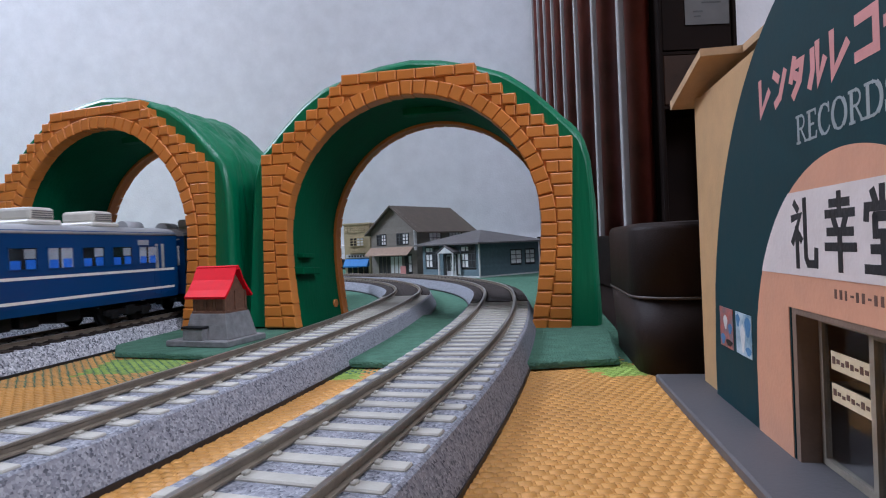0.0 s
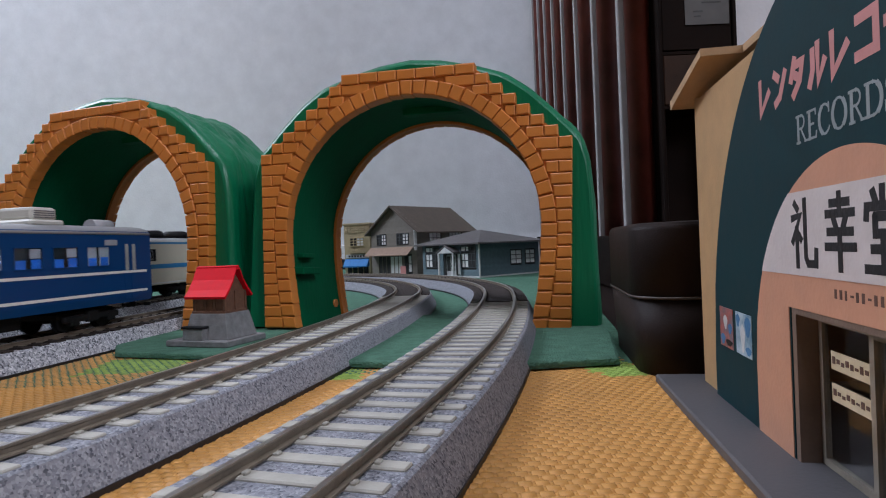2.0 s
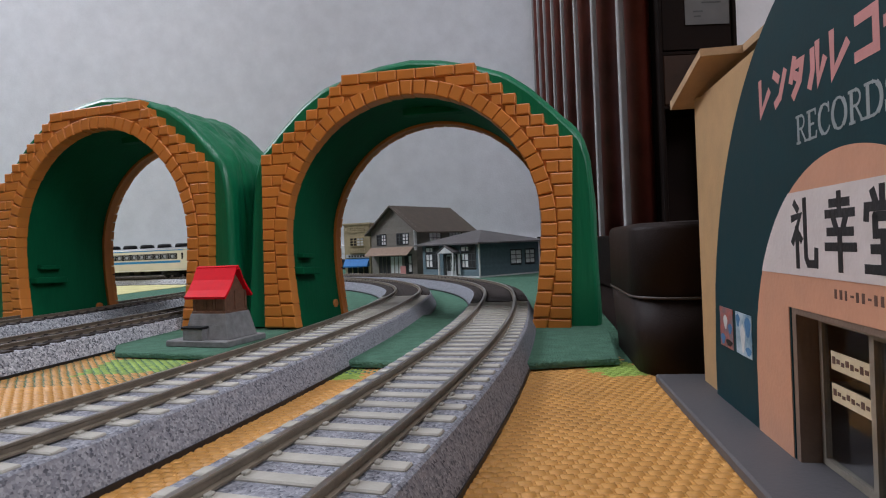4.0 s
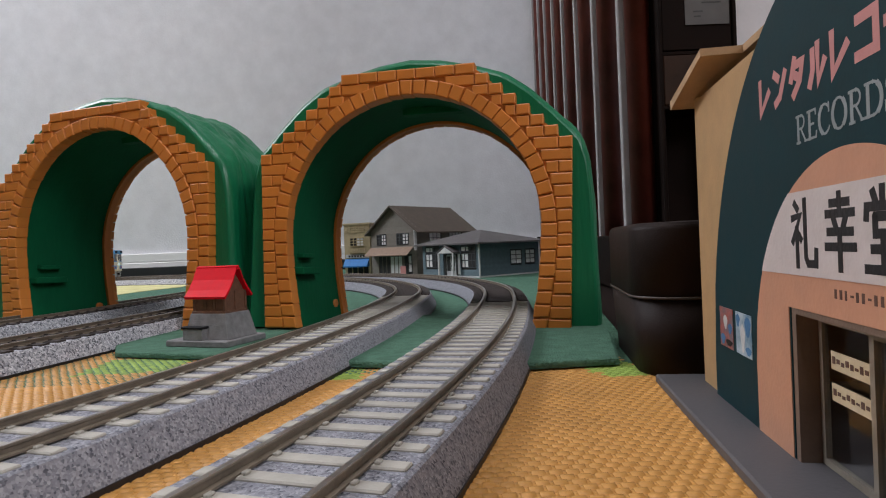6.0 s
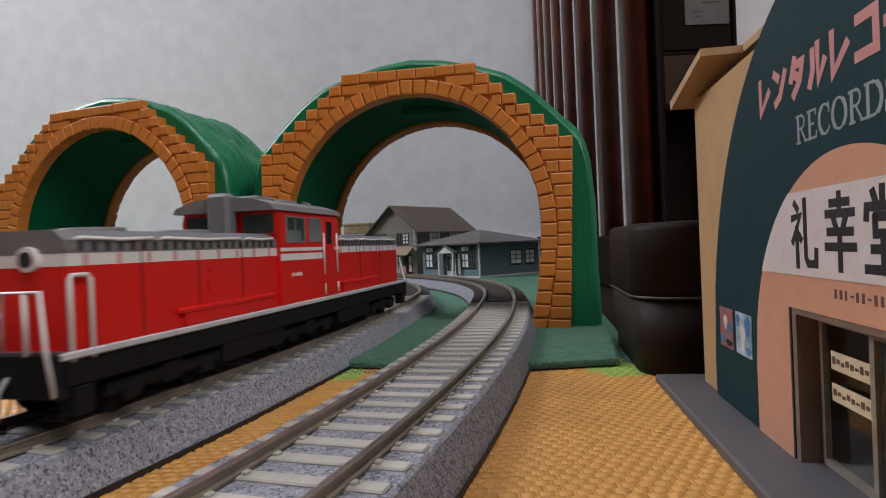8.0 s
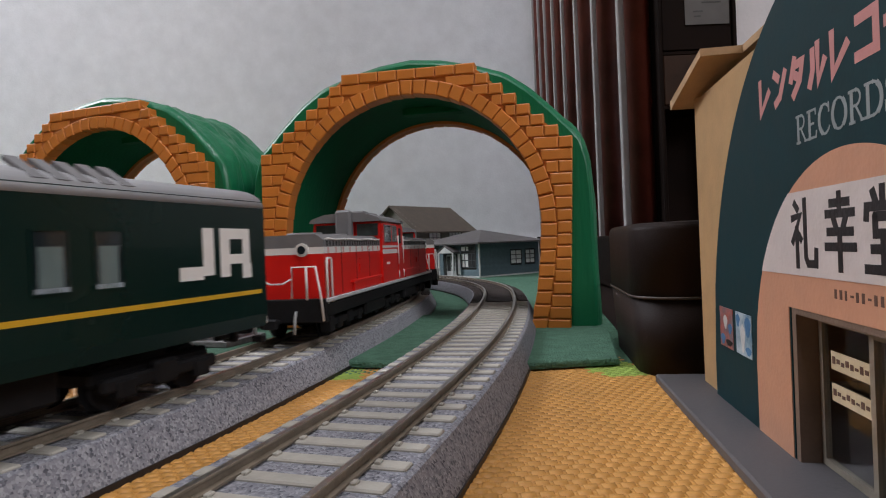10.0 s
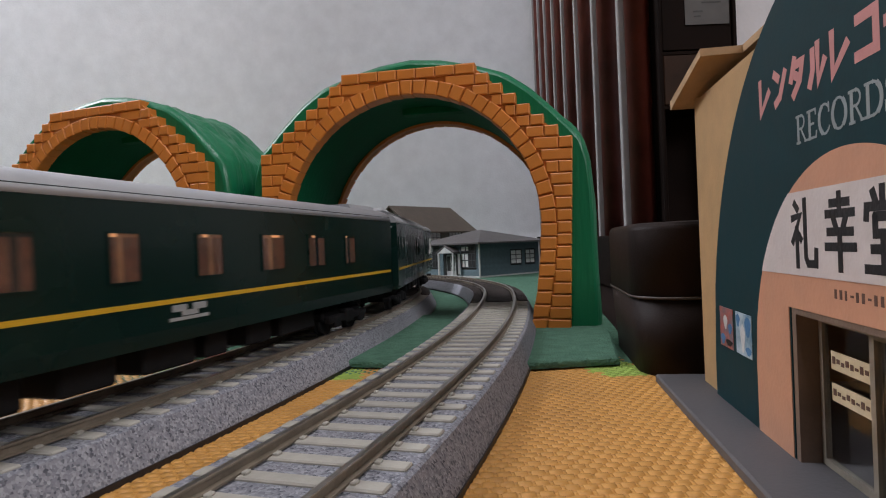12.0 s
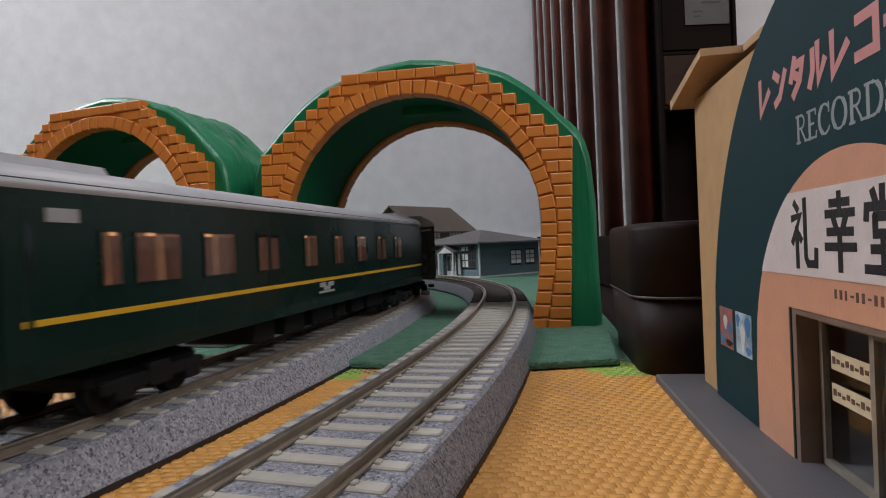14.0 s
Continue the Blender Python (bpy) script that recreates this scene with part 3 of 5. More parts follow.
def rect_frame(bm, x0, x1, z0, z1, w, y0, y1):
    add_box(bm, x0, x0 + w, y0, y1, z0, z1)
    add_box(bm, x1 - w, x1, y0, y1, z0, z1)
    add_box(bm, x0 + w, x1 - w, y0, y1, z1 - w, z1)
    add_box(bm, x0 + w, x1 - w, y0, y1, z0, z0 + w)


def strokes(name, lines, w, y, material, parent, ox, oz, sx, sz, label=""):
    """Flat brush strokes; each line is a run of points on a unit square; the first stroke carries the others."""
    first = None
    for k_stroke, ln in enumerate(lines):
        ys = y - 0.006 * k_stroke
        pts = [Vector((ox + a * sx, oz + c * sz)) for a, c in ln]
        left, right = [], []
        for i, q in enumerate(pts):
            d0 = (q - pts[i - 1]).normalized() if i else (pts[1] - q).normalized()
            d1 = (pts[i + 1] - q).normalized() if i < len(pts) - 1 else d0
            m = d0 + d1
            if m.length < 0.5:
                m = d0
            m.normalize()
            k = min(1.6, 1 / max(0.4, m.dot(d0)))
            nrm = Vector((-m.y, m.x)) * w / 2 * k
            ext = (-d0 if i == 0 else d0 if i == len(pts) - 1 else Vector((0, 0))) * w * 0.3
            left.append(q + ext + nrm), right.append(q + ext - nrm)
        bm = bmesh.new()
        for i in range(len(pts) - 1):
            add_prism(bm, [tuple(v) for v in (left[i], right[i], right[i + 1], left[i + 1])], ys - 0.03, ys, "xz")
        bmesh.ops.remove_doubles(bm, verts=bm.verts, dist=1e-7)
        inner = [f for f in bm.faces if all(len(ed.link_faces) > 2 for ed in f.edges)]
        bmesh.ops.delete(bm, geom=inner, context="FACES_ONLY")
        bmesh.ops.recalc_face_normals(bm, faces=bm.faces)
        ob = part(name if first is None else "stroke", bm, material, first or parent)
        first = first or ob
    return first


def serif_line(parent, x, z, h):
    """The word RECORDS in upright serif capitals: thick stems, thin hairlines and small feet."""
    def arc(cx, cz, rx, rz, a0, a1, n=10):
        return [(cx + rx * math.cos(math.radians(a0 + (a1 - a0) * i / n)), cz + rz * math.sin(math.radians(a0 + (a1 - a0) * i / n))) for i in range(n + 1)]
    stem, foot, head = [(0.22, 0.03), (0.22, 0.97)], [(0.08, 0.03), (0.4, 0.03)], [(0.08, 0.97), (0.4, 0.97)]
    bowl = [(0.22, 0.97), (0.5, 0.97)] + arc(0.5, 0.74, 0.26, 0.23, 90, -90) + [(0.22, 0.51)]
    glyphs = {"R": (0.92, [stem], [foot, head, bowl, [(0.48, 0.5), (0.84, 0.03)], [(0.78, 0.03), (0.96, 0.03)]]),
              "E": (0.82, [stem], [foot, [(0.08, 0.97), (0.72, 0.97), (0.74, 0.8)], [(0.22, 0.51), (0.58, 0.51)], [(0.08, 0.03), (0.74, 0.03), (0.78, 0.22)]]),
              "C": (0.96, [arc(0.55, 0.5, 0.42, 0.48, 120, 240)], [arc(0.55, 0.5, 0.42, 0.48, 40, 120), arc(0.55, 0.5, 0.42, 0.48, 240, 322), [(0.86, 0.98), (0.87, 0.7)]]),
              "O": (1.1, [arc(0.55, 0.5, 0.44, 0.48, 130, 230), arc(0.55, 0.5, 0.44, 0.48, -50, 50)], [arc(0.55, 0.5, 0.44, 0.48, 50, 130), arc(0.55, 0.5, 0.44, 0.48, 230, 310)]),
              "D": (1.05, [stem, arc(0.5, 0.5, 0.45, 0.47, 55, -55)], [foot, [(0.08, 0.97), (0.5, 0.97)] + arc(0.5, 0.5, 0.45, 0.47, 90, 55, 4), [(0.08, 0.03), (0.5, 0.03)] + arc(0.5, 0.5, 0.45, 0.47, -90, -55, 4)]),
              "S": (0.78, [[(0.2, 0.68), (0.62, 0.36)]], [arc(0.4, 0.74, 0.26, 0.23, 20, 200), arc(0.4, 0.26, 0.28, 0.23, 20, -160), [(0.68, 0.97), (0.66, 0.72)], [(0.1, 0.03), (0.1, 0.3)]])}
    for ch in "RECORDS":
        wide, thick, thin = glyphs[ch]
        first = strokes("lettering", thick, h * 0.17, -0.89, M_GREYP, parent, x, z, h * 0.92, h)
        strokes("stroke", thin, h * 0.085, -0.925, M_GREYP, first, x, z, h * 0.92, h)
        x += wide * h * 0.92 + 0.1


M_BROWNP = mat("faded_print", (0.10, 0.05, 0.035), 0.6, var=0.2, size=0.002)


def shop():
    t = thing("record_shop", "model record rental shop with dark teal arched front and tan walls", "model shop", SHOP)
    W, D = 124.0, 60.0
    part("base_plate", box(-17, 140, -10.5, D + 10, -0.9, 1.4, 0.4), M_SHOPBASE, t, "grey plastic base plate")
    walls = part("end_wall", box(-9.0, -5.5, 0, D, 1.4, 72), M_TAN, t)
    DX0, DX1, DZ = 45.2, 84.0, 25.9
    part("front_wall", box(-5.5, DX0, 0.0, 2.5, 1.4, 71.5), M_TAN, t, "tan front wall")
    part("front_wall", box(DX1, W + 4, 0.0, 2.5, 1.4, 71.5), M_TAN, t)
    part("lintel_wall", box(DX0, DX1, 0.0, 2.5, DZ, 71.5), M_TAN, t)
    # arched board before the wall, in strips beside and above the doorway
    def strip_arch(name, cx, cz, rx, rz, y0, y1, material, label):
        bm = bmesh.new()
        n = 72
        for i in range(n):
            x0, x1 = cx - rx + 2 * rx * i / n, cx - rx + 2 * rx * (i + 1) / n
            h = [cz + rz * math.sqrt(max(0, 1 - ((x - cx) / rx) ** 2)) for x in (x0, x1)]
            lo = 1.4 if (x1 < DX0 + 0.3 or x0 > DX1 - 0.3) else DZ
            if min(h) <= lo + 0.05:
                h = [max(k, lo + 0.05) for k in h]
            add_prism(bm, [(x0, lo), (x1, lo), (x1, h[1]), (x0, h[0])], y0, y1, "xz")
        bmesh.ops.remove_doubles(bm, verts=bm.verts, dist=1e-7)
        bmesh.ops.recalc_face_normals(bm, faces=bm.faces)
        return part(name, bm, material, t, label)
    strip_arch("arch_board", 63.0, 10.0, 59.0, 69.5, -0.9, -0.05, M_TEAL, "dark teal arched board")
    strip_arch("arch_print", 63.0, 14.0, 33.0, 34.8, -1.05, -0.92, M_PEACH, "peach inner arch")
    # white band with the name
    bm = bmesh.new()
    pts = []
    for i in range(11):
        z = 31.2 + 12.8 * i / 10
        pts.append((63 - 33.0 * math.sqrt(1 - ((z - 14) / 34.8) ** 2) + 0.1, z))
    poly = pts + [(126 - x, z) for x, z in reversed(pts)]
    add_prism(bm, poly, -1.2, -1.07, "xz")
    bmesh.ops.recalc_face_normals(bm, faces=bm.faces)
    part("name_band", bm, M_CREAMP, t, "white band with black characters")
    k_rei = [[(0.12, 0.95), (0.26, 0.85)], [(0.0, 0.72), (0.36, 0.76), (0.0, 0.36)], [(0.2, 0.58), (0.2, 0.0)], [(0.24, 0.5), (0.38, 0.4)], [(0.56, 0.98), (0.56, 0.14), (0.64, 0.05), (0.96, 0.05), (0.98, 0.25)]]
    k_sachi = [[(0.5, 1.0), (0.5, 0.76)], [(0.2, 0.88), (0.8, 0.88)], [(0.05, 0.74), (0.95, 0.74)], [(0.3, 0.68), (0.38, 0.56)], [(0.7, 0.68), (0.62, 0.56)], [(0.1, 0.5), (0.9, 0.5)], [(0.02, 0.3), (0.98, 0.3)], [(0.5, 0.5), (0.5, 0.0)]]
    k_do = [[(0.5, 1.0), (0.5, 0.82)], [(0.25, 0.96), (0.32, 0.84)], [(0.75, 0.96), (0.68, 0.84)], [(0.06, 0.64), (0.08, 0.78), (0.94, 0.78), (0.9, 0.64)], [(0.3, 0.66), (0.7, 0.66), (0.7, 0.46), (0.3, 0.46), (0.3, 0.66)], [(0.2, 0.28), (0.8, 0.28)], [(0.5, 0.44), (0.5, 0.04)], [(0.02, 0.04), (0.98, 0.04)]]
    for ch, x in ((k_rei, 47.6), (k_sachi, 58.0), (k_do, 67.8)):
        strokes("character", ch, 1.2, -1.19, M_BLACKP, t, x, 32.6, 7.8, 10.2)
    # upper writing
    ka_re = [[(0.1, 1.0), (0.1, 0.0), (0.9, 0.55)]]
    ka_n = [[(0.05, 0.95), (0.4, 0.75)], [(0.1, 0.05), (0.5, 0.2), (0.95, 0.85)]]
    ka_ta = [[(0.35, 1.0), (0.05, 0.45)], [(0.3, 0.82), (0.9, 0.82), (0.7, 0.35), (0.2, 0.0)], [(0.3, 0.58), (0.72, 0.38)]]
    ka_ru = [[(0.25, 0.9), (0.25, 0.4), (0.02, 0.02)], [(0.58, 1.0), (0.58, 0.05), (0.98, 0.5)]]
    ka_ko = [[(0.05, 0.9), (0.92, 0.9), (0.92, 0.08), (0.0, 0.08)]]
    ka_bar = [[(0.0, 0.5), (1.0, 0.5)]]
    ka_do = [[(0.2, 1.0), (0.2, 0.0)], [(0.2, 0.6), (0.8, 0.35)], [(0.6, 1.0), (0.7, 0.85)], [(0.82, 1.0), (0.92, 0.85)]]
    x = 35.6
    for i, ch in enumerate((ka_re, ka_n, ka_ta, ka_ru, ka_re, ka_ko, ka_bar, ka_ko, ka_do)):
        strokes("character", ch, 1.4, -0.89, M_PINK, t, x, 58.7, 4.7, 5.5)
        x += 6.25
    serif_line(t, 49.4, 51.2, 4.2)
    # bars for the unreadable number line
    for i, w in enumerate((0.9, 0.9, 0.7, 1.1, 0.9, 0.9, 1.0, 0.9, 0.9)):
        z0, z1 = (29.1, 29.4) if i in (3, 6) else (28.6, 29.9)
        part("bar", box(59.6 + i * 1.35, 59.6 + i * 1.35 + w * 0.72, -1.09, -1.04, z0, z1), M_BROWNP, t)
    # posters
    p1 = part("poster", box(8.6, 17.0, -1.05, -0.92, 13.7, 22.2), mat("poster_red", (0.62, 0.13, 0.08), 0.4, var=0.35, size=0.0022, second=(0.16, 0.14, 0.16)), t, "red and dark poster")
    p2 = part("poster", box(18.9, 27.6, -1.05, -0.92, 13.8, 22.2), mat("poster_blue", (0.08, 0.26, 0.42), 0.4, var=0.4, size=0.004, second=(0.45, 0.55, 0.60)), t, "pale blue poster")
    patches = {"r": mat("patch_red", (0.55, 0.10, 0.06), 0.5), "b": mat("patch_blue", (0.05, 0.17, 0.34), 0.5), "w": mat("patch_pale", (0.55, 0.56, 0.55), 0.5), "k": M_BLACKP}
    for po, x0, x1, z0, z1, c in ((p1, 9.2, 11.9, 14.1, 16.4, "b"), (p1, 12.4, 16.4, 14.2, 15.6, "k"), (p1, 11.2, 13.6, 17.6, 20.6, "w"), (p1, 14.2, 16.4, 16.9, 19.1, "b"), (p2, 21.6, 24.0, 14.3, 20.0, "w"), (p2, 24.2, 27.2, 17.8, 21.8, "b"), (p2, 19.3, 21.3, 19.2, 21.8, "b"), (p2, 24.4, 27.2, 14.2, 15.9, "b")):
        bm = bmesh.new()
        cx, cz, rx, rz = (x0 + x1) / 2, (z0 + z1) / 2, (x1 - x0) / 2, (z1 - z0) / 2
        add_prism(bm, [(cx + rx * math.cos(a) * (1 + 0.25 * math.sin(3 * a)), cz + rz * math.sin(a)) for a in (i * math.pi / 8 for i in range(16))], -1.09, -1.06, "xz")
        bmesh.ops.recalc_face_normals(bm, faces=bm.faces)
        part("print_patch", bm, patches[c], po)
    # doorway: jambs, sliding doors, glass, signs behind
    bm = bmesh.new()
    add_box(bm, DX0, DX0 + 1.4, -0.8, 3.2, 1.4, DZ)
    add_box(bm, DX1 - 1.4, DX1, -0.8, 3.2, 1.4, DZ)
    add_box(bm, DX0 + 1.4, DX1 - 1.4, -0.8, 3.2, DZ - 1.0, DZ)
    part("door_frame", bm, mat("brown_frame", (0.17, 0.12, 0.09), 0.5), t)
    steel = mat("door_metal", (0.30, 0.27, 0.22), 0.4, metal=0.4)
    for x0, x1, y in ((46.8, 64.6, 2.3), (63.2, 82.4, 1.1)):
        bm = bmesh.new()
        rect_frame(bm, x0, x1, 1.5, DZ - 1.1, 1.1, y, y + 1.0)
        d = part("sliding_door", bm, steel, t)
        g = part("pane", box(x0 + 1.0, x1 - 1.0, y + 0.4, y + 0.6, 2.4, DZ - 2.0), M_PANE, d)
        g.visible_shadow = False
    cream = mat("cream_sign", (0.55, 0.46, 0.30), 0.6)
    for z0, z1 in ((17.3, 20.0), (12.6, 15.2)):
        s = part("window_sign", box(51.4, 63.4, 1.9, 2.15, z0, z1), cream, t, "cream sign with dark bars")
        for i in range(9):
            part("bar", box(51.9 + i * 1.24, 52.7 + i * 1.24, 1.82, 1.89, z0 + 0.9 + 0.2 * (i % 2), z1 - 0.7 - 0.25 * (i % 3)), M_BROWNP, s)
    part("inner_floor", box(-5.4, W, 2.6, D - 1, 1.4, 1.9), M_SHOPBASE, t)
    part("inner_counter", box(48, 80, 24, 32, 1.9, 12), M_TAN, t)
    part("back_wall", box(-5.4, W + 4, D - 1, D, 1.4, 72), M_TAN, t)
    part("far_wall", box(W, W + 4, 2.6, D - 1, 1.4, 71), M_TAN, t)
    # roof slab: rises from the eave at the end wall
    bm = bmesh.new()
    add_prism(bm, [(-14.5, 71.0), (14.0, 76.2), (14.0, 77.8), (-14.5, 73.2)], -4.5, D + 4, "xz")
    add_prism(bm, [(14.0, 76.2), (130, 76.2), (130, 77.8), (14.0, 77.8)], 4.0, D + 4, "xz")
    bmesh.ops.recalc_face_normals(bm, faces=bm.faces)
    part("roof", bm, mat("tan_roof", (0.42, 0.27, 0.14), 0.7, var=0.1, size=0.005), t, "tan card roof with an overhanging eave")
    return t


M_PANE = glass("clear_pane", (0.85, 0.87, 0.87))
shop()


# ---- rolling stock: x to the right of travel, y forward, z from the rail's top ----
M_RED = mat("red_gloss_paint", (0.66, 0.016, 0.011), 0.36, var=0.05, size=0.02, bump=0.02, spec=0.3)
M_GREYR = mat("grey_roof_paint", (0.16, 0.16, 0.165), 0.55, var=0.08)
M_SILVER = mat("silver_grey_roof", (0.32, 0.33, 0.345), 0.42, var=0.06)
M_STRIPE = mat("white_stripe", (0.74, 0.74, 0.72), 0.4, var=0.03)
M_BLACK = mat("black_underframe", (0.008, 0.008, 0.009), 0.7, var=0.3, spec=0.2)
M_GLASSD = mat("smoked_window", (0.015, 0.02, 0.024), 0.08, var=0.05, bump=0.0)
M_GREENP = mat("dark_green_gloss", (0.0025, 0.016, 0.013), 0.26, var=0.06, size=0.03, bump=0.02, spec=0.28, coat=0.06)
M_GOLD = mat("yellow_stripe", (0.60, 0.36, 0.02), 0.4, var=0.03)
M_BLUE = mat("deep_blue_gloss", (0.002, 0.046, 0.165), 0.38, var=0.06, size=0.03, bump=0.02, spec=0.3)
M_BEIGE = mat("beige_plastic", (0.52, 0.51, 0.46), 0.55, var=0.05)
M_CREAM = mat("cream_paint", (0.68, 0.63, 0.50), 0.4, var=0.04, size=0.02)
M_SKY = mat("blue_paint", (0.02, 0.22, 0.50), 0.4, var=0.04)
M_SEAT = mat("blue_seat", (0.01, 0.12, 0.55), 0.6, var=0.1)
M_INSIDE = mat("pale_interior", (0.30, 0.32, 0.36), 0.6, var=0.1)
M_CURTAIN = mat("brown_curtain", (0.085, 0.030, 0.015), 0.7, var=0.4, size=0.002)
M_GLOWW = glow("warm_lamp", (0.9, 0.42, 0.18), 0.45)
M_GLOWC = glow("cool_lamp", (0.55, 0.62, 1.0), 1.3)
M_GLOWS = glow("sign_glow", (0.65, 0.95, 0.9), 0.8)
M_REDL = mat("tail_red", (0.6, 0.05, 0.08), 0.2)
M_BLIND = mat("dim_blind", (0.10, 0.13, 0.125), 0.6)
M_GLASSL = mat("cab_glass", (0.045, 0.06, 0.058), 0.1, var=0.3, size=0.004, bump=0.0)
M_REDD = mat("dark_red_joint", (0.16, 0.008, 0.008), 0.5)
M_EDGE = mat("pale_grey_edge", (0.52, 0.53, 0.55), 0.4)
M_PINKISH = mat("faded_red_line", (0.62, 0.30, 0.28), 0.45)
M_DUSTY = mat("grey_diaphragm", (0.30, 0.31, 0.31), 0.6, var=0.1)


def hull(section, y0, y1, mats_of=None):
    """A closed section (x, z) drawn from y0 to y1."""
    bm = bmesh.new()
    add_prism(bm, section, y0, y1, "xz")
    bmesh.ops.recalc_face_normals(bm, faces=bm.faces)
    return bm


def bogie(parent, y, wb=19.0, w=22.0, r=4.6):
    b = part("bogie", box(-w / 2, w / 2, y - wb * 0.78, y + wb * 0.78, 5.0, 8.2, 0.8), M_BLACK, parent, "black bogie frame")
    for s in (-1, 1):
        bm = bmesh.new()
        add_box(bm, s * 12.3 - 1.2, s * 12.3 + 1.2, y - wb * 0.75, y + wb * 0.75, 4.0, 6.6, 0.5)
        for d in (-1, 1):
            add_box(bm, s * 12.6 - 1.5, s * 12.6 + 1.5, y + d * wb / 2 - 2.2, y + d * wb / 2 + 2.2, 2.6, 6.2, 0.5)
        add_box(bm, s * 12.6 - 1.4, s * 12.6 + 1.4, y - 3, y + 3, 3.2, 8.0, 0.6)
        part("side_frame", bm, M_BLACK, b)
    for d in (-1, 1):
        bm = bmesh.new()
        for s in (-1, 1):
            add_cyl(bm, (s * 8.4, y + d * wb / 2, r), r, 2.0, "x", 20)
            add_cyl(bm, (s * 7.4, y + d * wb / 2, r), r + 0.7, 0.6, "x", 20)
        add_cyl(bm, (0, y + d * wb / 2, r), 1.0, 16, "x", 8)
        part("wheelset", bm, M_BLACK, b)


def coupler(parent, y, d):
    bm = bmesh.new()
    add_box(bm, -0.9, 0.9, min(y, y + d * 5.5), max(y, y + d * 5.5), 6.4, 7.6, 0.2)
    add_box(bm, -2.2, 2.2, min(y + d * 4.4, y + d * 6.4), max(y + d * 4.4, y + d * 6.4), 5.4, 8.4, 0.4)
    part("coupler", bm, M_BLACK, parent)


def side_window(parent, x_side, y, w, z0, z1, frame_mat, back_mat, extras=(), name="window", lw=0.45):
    """A framed pane on the side wall; x_side is signed."""
    s = 1 if x_side > 0 else -1
    def bx(a, b, ya, yb, za, zb):
        return (min(x_side + s * a, x_side + s * b), max(x_side + s * a, x_side + s * b), ya, yb, za, zb)
    bm = bmesh.new()
    for q in (bx(-0.3, 0.35, y - w / 2, y - w / 2 + lw, z0, z1), bx(-0.3, 0.35, y + w / 2 - lw, y + w / 2, z0, z1),
              bx(-0.3, 0.35, y - w / 2 + lw, y + w / 2 - lw, z1 - lw, z1), bx(-0.3, 0.35, y - w / 2 + lw, y + w / 2 - lw, z0, z0 + lw)):
        add_box(bm, *q)
    wn = part(name, bm, frame_mat, parent)
    part("backing", box(*bx(-0.2, 0.05, y - w / 2 + lw, y + w / 2 - lw, z0 + lw, z1 - lw)), back_mat, wn)
    for (f0, f1, g0, g1, m, nm) in extras:
        ya, yb = y - w / 2 + lw + f0 * (w - 2 * lw), y - w / 2 + lw + f1 * (w - 2 * lw)
        za, zb = z0 + lw + g0 * (z1 - z0 - 2 * lw), z0 + lw + g1 * (z1 - z0 - 2 * lw)
        part(nm, box(*bx(0.0, 0.12, ya, yb, za, zb)), m, wn)
    p = part("pane", box(*bx(0.16, 0.26, y - w / 2 + lw, y + w / 2 - lw, z0 + lw, z1 - lw)), M_PANE, wn)
    p.visible_shadow = False
    return wn


